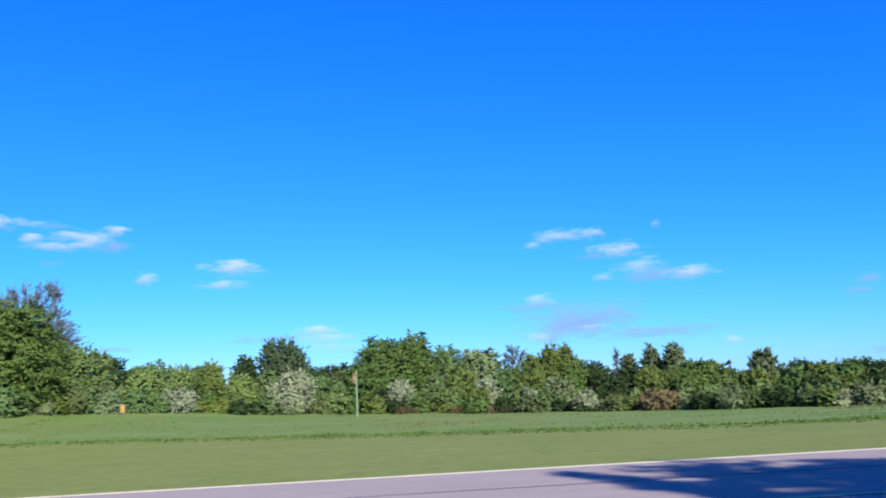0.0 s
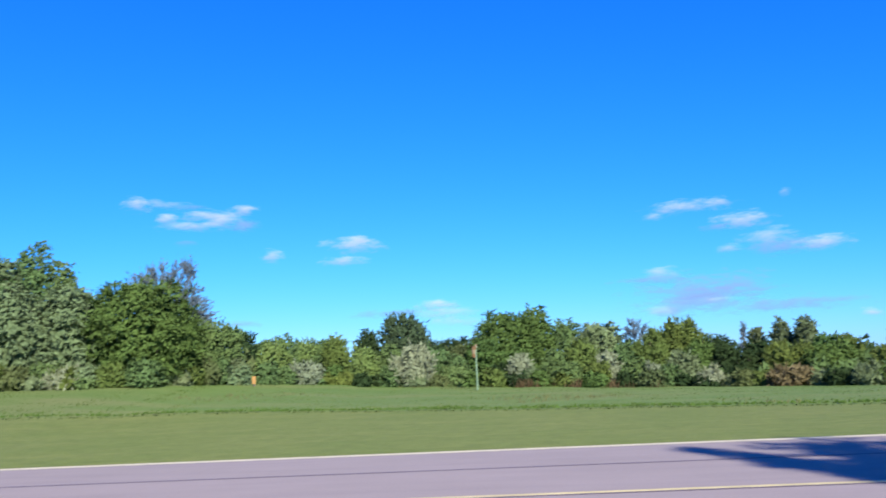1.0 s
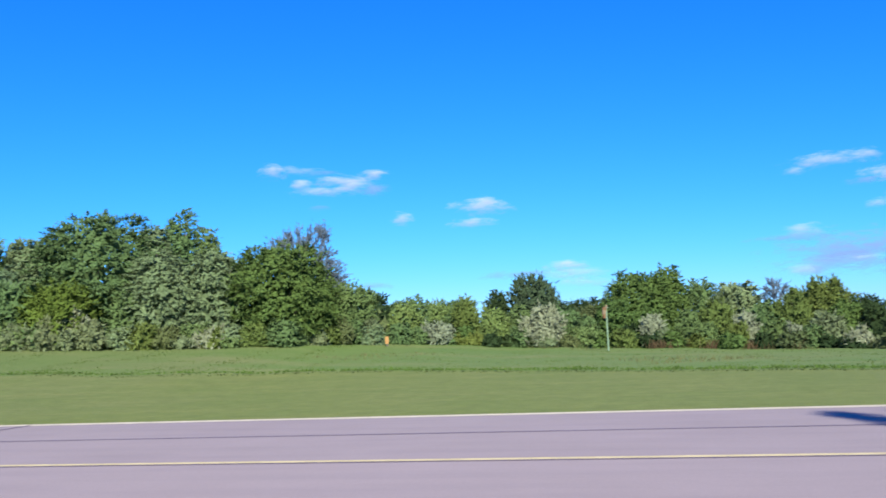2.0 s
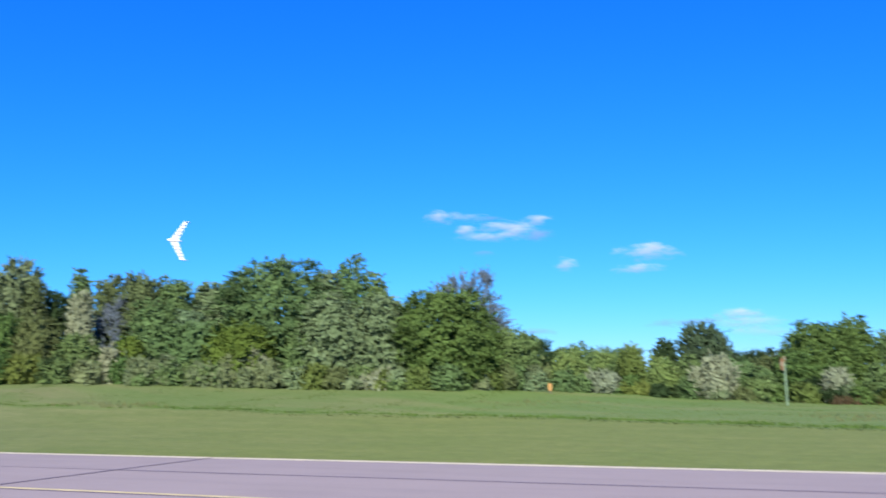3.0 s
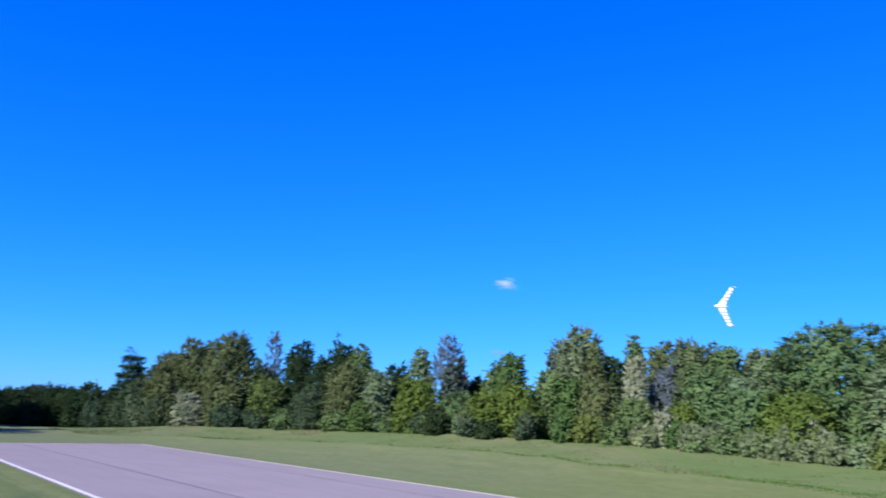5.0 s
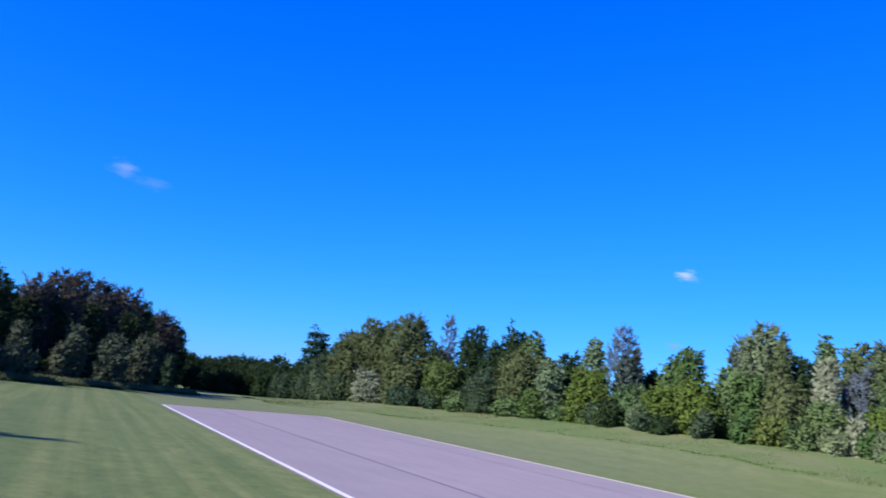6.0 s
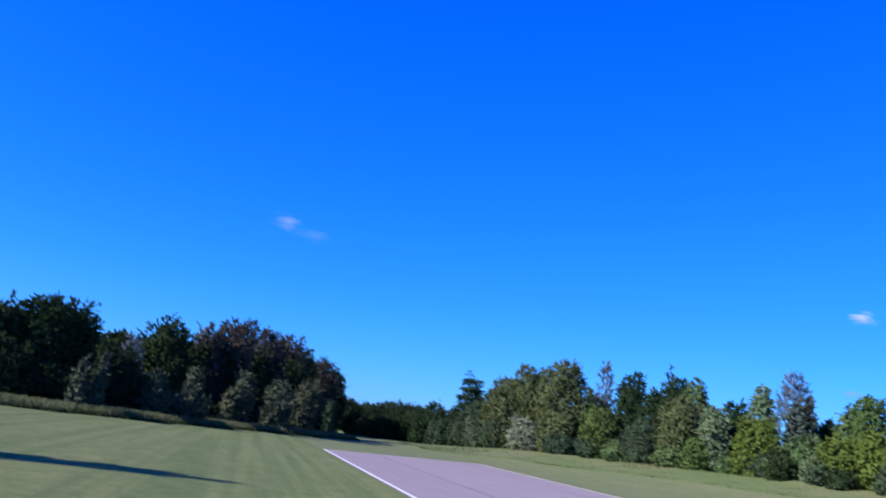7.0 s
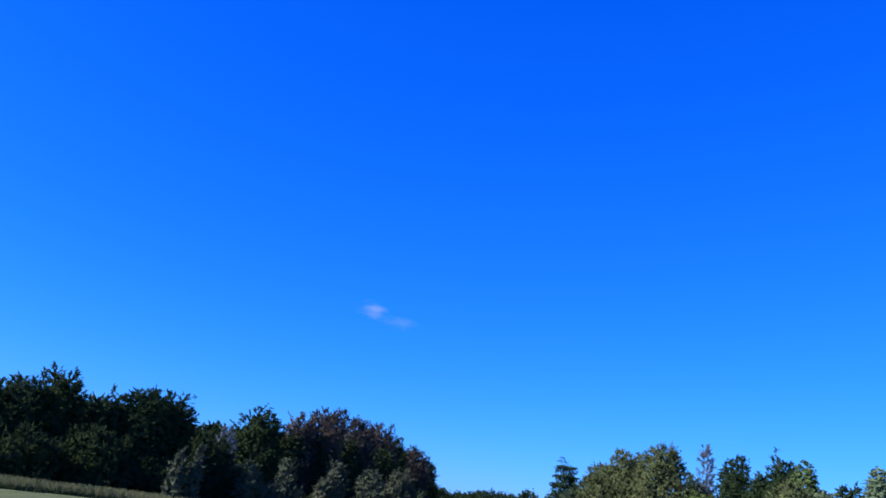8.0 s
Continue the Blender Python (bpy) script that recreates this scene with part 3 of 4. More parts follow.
tree("green", -30.8, 61.1, 4.7, 3.9)
tree("dark", -32.8, 70.0, 4.5, 2.8)
tree("dark2", -33.3, 75.4, 4.0, 3.2)
tree("dark2", -36.1, 86.9, 5.1, 2.7)
bush("green", -31.1, 80.0, 4.3, 2.8)
bush("dark2", -29.0, 78.9, 4.1, 2.7)
tree("green", -28.9, 83.3, 4.8, 2.3)
tree("dark", -23.6, 76.7, 5.0, 2.6)
tree("blue", -20.4, 77.9, 6.5, 4.8)
tree("deep", -23.8, 107.9, 5.4, 5.0)
tree("deep", -21.1, 108.5, 5.8, 3.2)
tree("deep", -25.9, 107.4, 5.1, 4.3)
tree("oak", -10.5, 75.8, 6.5, 6.2)
tree("oak", -8.1, 77.0, 7.0, 3.1)
tree("green", -5.7, 79.1, 6.0, 3.2)
tree("silvergreen", -2.7, 78.1, 5.6, 4.6)
tree("bare", 0.5, 81.8, 6.0, 2.3)
tree("olive", 4.3, 76.9, 5.6, 4.6)
tree("olive", 2.3, 77.4, 4.9, 2.5)
tree("dark", 7.3, 77.1, 4.2, 3.0)
tree("bare", 9.7, 79.4, 5.3, 0.8)
tree("pale", 10.3, 76.6, 4.6, 1.9)
tree("pale", 12.1, 74.7, 5.2, 1.9)
tree("pale", 13.7, 73.1, 5.2, 2.1)
tree("oak", 14.6, 70.8, 3.7, 2.8)
tree("olive", 15.7, 69.5, 3.5, 2.5)
bush("lime", -28.2, 66.0, 3.3, 2.9)
bush("lime", -26.9, 71.1, 3.5, 2.5)
bush("green", -25.3, 69.6, 3.1, 1.9)
bush("olive", -23.5, 67.7, 3.6, 2.5)
bush("lime", -21.2, 68.1, 3.2, 2.2)
bush("dark2", -19.9, 70.7, 3.6, 2.3)
bush("green", -16.3, 72.7, 3.5, 2.7)
bush("brown", -14.6, 75.1, 3.9, 3.3)
bush("dark2", -14.2, 71.1, 2.7, 2.2)
bush("oak", -12.0, 73.0, 4.0, 3.6)
bush("oak", -10.1, 73.8, 3.7, 3.9)
bush("dark2", -6.2, 71.6, 3.1, 2.1)
bush("olive", -4.3, 74.1, 3.9, 3.2)
bush("green", -0.7, 74.5, 3.9, 3.2)
bush("olive", 1.5, 74.1, 4.1, 3.5)
bush("grey", 3.9, 70.9, 2.8, 2.5)
bush("oak", 5.4, 73.6, 3.9, 3.2)
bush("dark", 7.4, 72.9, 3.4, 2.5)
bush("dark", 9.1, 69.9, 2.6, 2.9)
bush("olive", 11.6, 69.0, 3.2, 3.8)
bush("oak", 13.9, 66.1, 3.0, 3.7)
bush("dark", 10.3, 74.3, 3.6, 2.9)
bush("silver", -25.3, 65.5, 1.9, 2.8)
bush("silver", -17.3, 68.9, 3.4, 3.4)
bush("silver", -20.7, 69.1, 2.5, 0.8)
bush("silver", -9.0, 70.9, 2.7, 2.1)
bush("grey", -7.9, 70.5, 1.6, 1.8)
bush("silver", -1.9, 73.1, 2.9, 2.1)
bush("silver", 1.6, 70.0, 2.0, 1.4)
bush("silver", 5.7, 68.4, 1.6, 2.0)
bush("grey", 7.2, 67.8, 0.9, 1.3)
bush("rust", 10.8, 64.5, 1.5, 3.2)
bush("grey", 12.4, 63.2, 1.1, 1.3)
bush("brown", -30.0, 57.9, 1.9, 1.7)
bush("dark2", -29.8, 59.7, 2.2, 1.4)
bush("grey", -29.0, 60.8, 2.0, 1.7)
bush("grey", -30.7, 56.1, 1.1, 1.7)
bush("green", -14.3, 69.5, 1.8, 3.0)
bush("dark", -10.9, 71.2, 1.9, 2.9)
bush("green", -5.1, 71.1, 2.1, 2.8)
bush("olive", -2.8, 71.1, 2.1, 2.3)
bush("green", 0.3, 70.8, 2.2, 2.3)
bush("oak", -23.3, 66.5, 1.6, 1.8)
bush("green", -26.5, 64.3, 1.4, 1.6)
bush("green", -19.0, 68.1, 1.7, 1.8)
bush("dark2", 2.7, 69.7, 1.8, 1.8)
bush("dark", 7.9, 68.6, 1.6, 2.2)
bush("dark2", 13.8, 61.3, 1.2, 2.4)
bush("grey", 13.0, 62.1, 0.9, 1.2)
tree("pale", 19.1, 67.5, 4.2, 2.2)
tree("dark", 21.3, 65.8, 3.1, 2.1)
tree("olive", 22.7, 64.6, 2.9, 2.7)
tree("oak", 24.3, 63.5, 3.1, 3.1)
tree("dark", 25.4, 62.0, 2.9, 2.6)
bush("olive", 17.1, 63.2, 2.6, 3.0)
bush("oak", 19.2, 61.4, 2.2, 2.9)
bush("dark", 20.3, 59.3, 1.8, 2.4)
bush("olive", 21.7, 58.1, 2.0, 2.8)
bush("dark", 22.8, 56.6, 1.8, 2.8)
bush("silver", 20.0, 54.6, 1.0, 1.5)
bush("oak", 15.9, 59.4, 1.2, 2.4)
bush("dark", 17.4, 58.2, 1.2, 2.4)
bush("dark2", 18.9, 56.3, 1.0, 1.9)
bush("olive", 21.7, 54.3, 0.9, 2.3)
tree("oak", -33.5, 55.3, 7.3, 8.0)
tree("bare", -34.9, 61.2, 9.4, 6.4)
tree("rusty", -33.6, 62.9, 6.6, 2.4)
tree("olive", -31.0, 57.3, 3.3, 1.7)
tree("silvergreen", -37.6, 53.1, 6.9, 5.1)
tree("green", -43.8, 56.8, 10.8, 3.4)
tree("green", -41.9, 58.1, 9.6, 2.8)
tree("dark2", -45.8, 50.2, 9.7, 8.7)
tree("silvergreen", -43.0, 52.6, 8.9, 3.2)
tree("silvergreen", -40.4, 50.7, 6.6, 5.2)
tree("silvergreen", -50.3, 48.7, 7.9, 5.0)
tree("green", -51.7, 45.7, 8.0, 3.0)
tree("brown", -53.4, 43.8, 8.1, 3.8)
tree("pale", -53.3, 45.4, 7.9, 1.5)
bush("yellow", -45.1, 45.4, 4.5, 5.0)
bush("silver", -43.1, 45.4, 2.7, 1.9)
tree("green", -47.9, 44.0, 4.6, 3.9)
tree("green", -42.6, 49.7, 5.1, 3.9)
bush("yellow", -49.6, 40.0, 3.2, 1.7)
bush("grey", -44.3, 43.4, 1.6, 2.0)
bush("grey", -45.6, 42.7, 1.7, 2.0)
bush("grey", -43.3, 44.4, 1.3, 2.4)
bush("green", -47.0, 41.2, 1.7, 2.5)
bush("grey", -48.1, 40.0, 1.8, 2.4)
bush("silvergreen", -40.7, 47.1, 1.6, 2.7)
bush("brown", -38.5, 48.4, 1.5, 2.6)
bush("silver", -36.0, 50.0, 1.5, 2.4)
bush("silvergreen", -35.1, 51.1, 1.5, 2.4)
bush("green", -34.6, 50.3, 0.9, 1.7)
bush("green", -37.5, 50.0, 1.7, 2.4)
bush("dark2", -33.7, 52.8, 1.4, 2.0)
bush("silvergreen", -34.0, 51.9, 1.2, 2.0)
bush("green", -32.0, 54.3, 1.2, 2.5)
bush("grey", -30.6, 55.4, 0.8, 1.4)
tree("grey", -60.9, 38.6, 9.3, 3.9)
tree("rusty", -63.5, 38.2, 8.4, 2.4)
tree("brown", -57.3, 37.6, 7.4, 1.7)
# dark tree added in place of the shade among the trunks
tree("dark", -57.7, 39.6, 6.9, 2.4)
tree("green", -58.1, 42.0, 8.9, 2.0)
tree("silver", -54.4, 39.4, 6.6, 1.8)
tree("brown", -55.9, 42.8, 8.3, 2.9)
tree("rusty", -54.5, 44.2, 8.4, 2.6)
tree("bare", -53.9, 42.0, 6.3, 2.7)
tree("dark2", -51.9, 45.5, 7.8, 2.5)
tree("silvergreen", -51.0, 47.9, 7.6, 2.8)
tree("green", -50.3, 42.7, 6.1, 3.4)
tree("silvergreen", -49.4, 44.6, 5.8, 3.0)
tree("oak", -57.0, 35.2, 4.9, 2.8)
tree("brown", -55.0, 36.4, 4.5, 3.0)
bush("green", -52.4, 37.7, 3.4, 2.6)
bush("yellow", -50.5, 40.1, 3.5, 1.3)
bush("silver", -50.1, 38.8, 2.6, 1.6)
bush("grey", -48.6, 39.6, 1.9, 2.0)
bush("grey", -50.6, 37.4, 1.6, 2.0)
bush("green", -47.8, 39.6, 1.3, 1.6)
bush("grey", -47.1, 41.0, 1.6, 2.0)
bush("green", -45.9, 42.5, 1.8, 2.3)
bush("green", -52.3, 36.0, 1.7, 2.1)
bush("olive", -54.3, 35.0, 2.0, 2.5)
bush("green", -44.6, 43.4, 1.6, 2.0)
tree("green", -58.8, 34.5, 5.5, 2.6)
tree("oak", -63.5, 33.6, 6.9, 2.8)
tree("dark2", -65.4, 33.5, 6.3, 2.9)
tree("dark", -70.9, 34.1, 5.3, 3.3)
bush("yellow", -59.1, 32.2, 4.2, 3.3)
bush("yellow", -61.8, 30.8, 3.6, 3.0)
tree("bare", -70.3, 30.9, 8.6, 2.9)
tree("rusty", -69.3, 31.1, 6.7, 2.5)
tree("silvergreen", -72.9, 29.3, 7.6, 2.3)
bush("yellow", -69.4, 27.7, 4.6, 3.9)
bush("green", -64.7, 29.5, 3.5, 2.9)
bush("grey", -62.9, 29.4, 1.9, 1.7)
bush("green", -65.8, 28.1, 2.1, 2.3)
tree("dark", -78.9, 29.4, 6.6, 2.8)
tree("silvergreen", -76.4, 26.7, 5.7, 2.5)
tree("brown", -80.9, 25.1, 6.3, 4.3)
tree("dark", -86.0, 26.1, 9.1, 3.5)
tree("dark2", -83.5, 27.2, 8.7, 2.9)
bush("oak", -76.7, 25.3, 2.8, 2.4)
tree("dark", -91.2, 22.8, 9.4, 3.4)
tree("dark", -88.6, 24.8, 7.7, 3.2)
bush("blue", -83.9, 22.5, 3.9, 4.3)
tree("bare", -98.1, 21.4, 11.0, 2.2)
tree("dark", -98.7, 21.0, 7.4, 3.9)
bush("olive", -90.8, 19.8, 5.2, 4.3)
bush("blue", -90.3, 19.0, 2.1, 3.1)
bush("dark2", -86.6, 20.8, 2.0, 2.9)
tree("brown", -100.9, 17.4, 10.6, 6.1)
tree("brown", -106.7, 14.6, 10.4, 5.3)
tree("brown", -109.3, 12.2, 9.0, 5.7)
bush("brown", -107.1, 12.1, 7.4, 5.9)
bush("brown", -97.2, 16.3, 5.2, 4.0)
bush("blue", -94.8, 16.7, 2.2, 3.7)
bush("silver", -100.6, 13.3, 3.7, 3.6)
bush("blue", -106.4, 10.8, 3.9, 3.6)
tree("pine", -117.7, 8.2, 9.7, 4.4)
bush("blue", -111.3, 9.3, 6.0, 5.7)
bush("blue", -112.7, 7.6, 4.4, 4.4)
bush("dark2", -79.7, 24.1, 2.0, 3.2)
bush("green", -72.1, 26.6, 1.5, 2.0)
# far hedge: the dark kind gives these bushes their shaded side by colour
bush("dark", -126.4, 0.2, 4.4, 5.7)
bush("dark", -121.2, 4.0, 5.8, 4.6)
bush("dark", -115.8, 6.8, 5.4, 4.7)
bush("grey", -110.2, 9.3, 4.5, 4.0)
bush("blue", -105.9, 11.2, 3.5, 2.8)
bush("blue", -116.7, 5.1, 3.5, 4.6)
bush("dark", -120.9, 2.5, 3.8, 3.9)
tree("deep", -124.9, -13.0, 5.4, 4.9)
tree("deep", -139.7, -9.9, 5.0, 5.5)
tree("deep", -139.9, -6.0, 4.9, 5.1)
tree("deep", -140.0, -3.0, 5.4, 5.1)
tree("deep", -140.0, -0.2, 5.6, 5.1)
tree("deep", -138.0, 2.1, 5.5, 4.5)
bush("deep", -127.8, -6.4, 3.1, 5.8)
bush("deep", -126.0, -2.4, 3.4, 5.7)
# the wood at the left, its deep kinds coloured as if in shade
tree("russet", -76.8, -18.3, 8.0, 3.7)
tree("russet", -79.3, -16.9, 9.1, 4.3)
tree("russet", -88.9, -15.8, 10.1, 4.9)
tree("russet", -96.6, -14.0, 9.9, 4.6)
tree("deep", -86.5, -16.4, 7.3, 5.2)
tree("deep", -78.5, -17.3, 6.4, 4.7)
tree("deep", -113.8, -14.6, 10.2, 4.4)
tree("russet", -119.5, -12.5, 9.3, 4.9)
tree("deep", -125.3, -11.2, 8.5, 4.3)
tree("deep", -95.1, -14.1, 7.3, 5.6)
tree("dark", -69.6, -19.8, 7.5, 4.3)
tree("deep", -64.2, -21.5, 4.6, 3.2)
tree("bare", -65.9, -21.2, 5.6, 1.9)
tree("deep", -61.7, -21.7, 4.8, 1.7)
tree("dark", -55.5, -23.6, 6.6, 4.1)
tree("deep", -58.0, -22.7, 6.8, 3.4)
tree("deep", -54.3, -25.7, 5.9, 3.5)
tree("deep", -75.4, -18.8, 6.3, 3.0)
bush("dim", -50.5, -18.8, 3.1, 1.0)
bush("dim", -51.5, -18.1, 3.5, 1.1)
bush("dim", -61.9, -15.2, 3.8, 1.5)
bush("dim", -58.3, -16.6, 3.2, 1.8)
bush("dim", -61.1, -15.6, 2.1, 3.6)
bush("dim", -70.8, -13.4, 4.4, 2.2)
bush("dim", -69.5, -13.9, 3.3, 1.9)
bush("dim", -78.0, -11.6, 4.3, 2.8)
bush("dim", -77.3, -11.9, 3.0, 1.7)
bush("dim", -86.5, -10.2, 5.2, 3.2)
bush("blue", -113.6, -10.1, 4.1, 1.8)
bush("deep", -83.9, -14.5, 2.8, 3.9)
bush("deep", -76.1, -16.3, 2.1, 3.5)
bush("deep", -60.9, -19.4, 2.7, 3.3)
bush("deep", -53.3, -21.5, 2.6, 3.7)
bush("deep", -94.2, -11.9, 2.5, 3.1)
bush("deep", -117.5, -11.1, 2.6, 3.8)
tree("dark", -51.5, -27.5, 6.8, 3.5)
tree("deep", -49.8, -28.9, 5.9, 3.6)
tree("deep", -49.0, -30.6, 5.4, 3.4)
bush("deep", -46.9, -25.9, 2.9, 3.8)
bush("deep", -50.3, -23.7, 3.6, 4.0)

# low shrubs along the foot of the wood
rng = np.random.default_rng(55)
u = -66.0
while u < 42:
    far_left = u < -12
    kind = rng.choice(["dark2", "oak", "dark", "green", "blue", "dark"] if u < -40 else ["grey", "green", "silvergreen", "olive", "dark2", "grey"] if far_left else ["oak", "olive", "grey", "brown", "dark2", "dark", "dark"])
    p = from_uv(u, interp(u, TREE_LINE, 1) + rng.uniform(-0.6, 0.8))
    bush(str(kind), p.x, p.y, rng.uniform(1.0, 2.3 if far_left else 1.6), rng.uniform(1.4, 2.5))
    u += rng.uniform(1.2, 2.6) * (1.5 if u < -40 else 1.0)

# tall trees behind the walker, whose shadows fall over the runway and on the shaded wood
for u, v, h, w in ((16.6, -16.4, 21.9, 4.4), (19.2, -16.2, 21.3, 3.4), (21.2, -16.4, 20.9, 4.0), (24.2, -16.2, 21.6, 5.0), (28.6, -16.0, 22.3, 7.0), (35.0, -17.0, 22.3, 8.0), (43.2, -17.2, 23.0, 9.0)):
    p = from_uv(u, v)
    tree("oak", p.x, p.y, h, w, 0.2, 0.36, 2.4)
p = from_uv(14.2, -16.5)
tree("lime", p.x, p.y, 21.6, 1.6, 0.2, 0.35, 1.8)
p = from_uv(-11.8, -31.7)
tree("pale", p.x, p.y, 19.3, 2.0, 0.2, 0.3, 1.5)
# the depth of the shaded wood: unseen trees added behind its edge to darken it
rng = np.random.default_rng(77)
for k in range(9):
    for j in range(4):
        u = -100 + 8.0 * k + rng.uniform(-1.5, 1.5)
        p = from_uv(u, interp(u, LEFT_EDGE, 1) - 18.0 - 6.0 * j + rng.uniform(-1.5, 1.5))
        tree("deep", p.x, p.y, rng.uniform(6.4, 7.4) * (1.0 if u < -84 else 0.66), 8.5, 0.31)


def heap(rng, pos, out, leaf):
    pos, out = np.concatenate(pos), np.concatenate(out)
    return leaves(rng, pos, out * 0.5 + rng.normal(size=pos.shape) * 0.6 + np.array((0, 0, 0.4)), out + np.array((0, 0, 0.3)), leaf)


def thicket(name, label, spots, mat, seed, leaf=0.34, n=46):
    """Low tangled growth: leaf sprays heaped round each (x, y, height)."""
    rng = np.random.default_rng(seed)
    pos, out = [], []
    for x, y, hh in spots:
        o = unit(rng.normal(size=(n, 3)))
        o[:, 2] = np.abs(o[:, 2])
        p = o * np.array((0.9, 0.9, hh)) * rng.uniform(0.6, 1.05, (n, 1)) + np.array((x, y, ground_z(x, y)))
        pos.append(p)
        out.append(o)
    ob = link_mesh(name, loose_faces(name, heap(rng, pos, out, leaf)), mat)
    return tagged(ob, label, "undergrowth", kind="stuff")


rng = np.random.default_rng(21)
groups = {"dark2": [], "green": [], "brown": [], "dark": []}
for k in range(900):
    u = rng.uniform(-112, 45)
    v = interp(u, TREE_LINE, 1) + rng.uniform(1.5, 13.0)
    p = from_uv(u, v)
    # towards the left the dark leaf colour carries the shade between the bushes
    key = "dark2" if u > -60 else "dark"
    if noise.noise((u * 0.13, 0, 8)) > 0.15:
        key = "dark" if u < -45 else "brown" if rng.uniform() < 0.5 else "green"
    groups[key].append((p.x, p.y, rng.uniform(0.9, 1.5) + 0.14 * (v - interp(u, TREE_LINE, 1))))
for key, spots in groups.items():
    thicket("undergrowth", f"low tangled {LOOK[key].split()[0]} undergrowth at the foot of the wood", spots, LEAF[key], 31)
# undergrowth whose near-black leaves carry the shade under the canopy
spots = []
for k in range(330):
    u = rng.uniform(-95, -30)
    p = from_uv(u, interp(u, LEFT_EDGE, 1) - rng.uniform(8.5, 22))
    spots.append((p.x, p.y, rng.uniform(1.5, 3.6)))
thicket("undergrowth", "shade-darkened tangled undergrowth below the shaded wood", spots, LEAF["deep"], 37, 0.2, 130)
spots = []
for k in range(420):
    az = rng.uniform(-45, 112)
    d = rng.uniform(170, 230)
    q = heading(az) * d
    spots.append((q.x, q.y, rng.uniform(4.0, 8.5) * (0.8 + 0.4 * noise.noise((az * 0.15, 2, 2)))))
rng2 = np.random.default_rng(5)
pos, out = [], []
for x, y, hh in spots:
    o = unit(rng2.normal(size=(110, 3)))
    o[:, 2] = np.abs(o[:, 2])
    pos.append(o * np.array((4.0, 4.0, hh)) * rng2.uniform(0.75, 1.05, (110, 1)) + np.array((x, y, ground_z(x, y))))
    out.append(o)
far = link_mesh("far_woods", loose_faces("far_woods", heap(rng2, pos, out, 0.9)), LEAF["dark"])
tagged(far, "distant dark green woods behind the nearer trees", "woods", kind="stuff")


# ---- wind sock, marker, model aircraft ----
def wind_sock(x, y, top):
    z = ground_z(x, y)
    root = tagged(new("wind_sock"), "faded orange wind sock hanging limp from a green pole", "wind sock")
    root.location = (x, y, z)
    bm = bmesh.new()
    tube(bm, [Vector((0, 0, -0.2)), Vector((0, 0, 1.5)), Vector((0, 0, top - z))], [0.065, 0.06, 0.055], 12)
    part("pole", bm, POLE_GREEN, root)
    bm = bmesh.new()
    bmesh.ops.create_cone(bm, cap_ends=True, segments=12, radius1=0.13, radius2=0.13, depth=0.1, matrix=Matrix.Translation((0, 0, top - z)))
    part("swivel", bm, POLE_GREEN, root)
    a = Vector((0.05, 0, top - z + 0.02))
    pts = [a, a + Vector((-0.12, -0.03, 0.02)), a + Vector((-0.2, -0.05, -0.2)), a + Vector((-0.22, -0.06, -0.5)), a + Vector((-0.2, -0.06, -0.8))]
    rad = [0.17, 0.17, 0.16, 0.14, 0.1]
    for k in range(4):
        bm = bmesh.new()
        tube(bm, [pts[k], pts[k].lerp(pts[k + 1], 0.5), pts[k + 1]], [rad[k], (rad[k] + rad[k + 1]) / 2, rad[k + 1]], 12)
        part("sock_band", bm, SOCK_ORANGE if k % 2 else SOCK_WHITE, root, "orange cloth band" if k % 2 else "white cloth band")


wind_sock(-11.3, 64.1, 3.83)

marker = tagged(new("marker_post"), "small orange marker board on a short post", "marker")
marker.location = (-27.4, 60.4, ground_z(-27.4, 60.4))
bm = bmesh.new()
tube(bm, [Vector((0, 0, -0.15)), Vector((0, 0, 0.4)), Vector((0, 0, 0.8))], [0.05, 0.05, 0.045], 8)
part("post", bm, BARK, marker)
bm = bmesh.new()
bmesh.ops.create_cube(bm, size=1.0, matrix=Matrix.Translation((0, -0.07, 0.55)) @ Matrix.Rotation(radians(22), 4, "Z") @ Matrix.Diagonal((0.27, 0.04, 0.56, 1)))
bmesh.ops.bevel(bm, geom=bm.edges[:], offset=0.012, segments=2, affect="EDGES")
part("board", bm, MARK_ORANGE, marker)


def wing_half(bm, side, span, root_chord, tip_chord, sweep, s0=0.0, s1=1.0, lift=0.0, chord0=0.0, chord1=1.0, thick=0.09):
    """A slice of a swept wing half between two fractions of its span, as a closed lens-shaped shell."""
    n, secs = 10, 4
    rings = []
    for i in range(secs + 1):
        s = s0 + (s1 - s0) * i / secs
        c = root_chord + (tip_chord - root_chord) * s
        x0 = sweep * s
        y = side * span / 2 * s
        ring = []
        for k in range(2 * n):
            f = k / n if k <= n else 2 - k / n
            f = chord0 + (chord1 - chord0) * f
            t = thick * c * math.sqrt(max(0.0, f)) * (1 - f) * 1.6 + 0.002 + lift
            ring.append(bm.verts.new((x0 + f * c, y, (t if k <= n else -t * 0.6) + 0.05 * s * s * span / 2)))
        rings.append(ring)
    for a, c in zip(rings, rings[1:]):
        for k in range(2 * n):
            j = (k + 1) % (2 * n)
            bm.faces.new((a[k], a[j], c[j], c[k]))
    bm.faces.new(rings[0])
    bm.faces.new(rings[-1][::-1])
    bmesh.ops.recalc_face_normals(bm, faces=bm.faces[:])


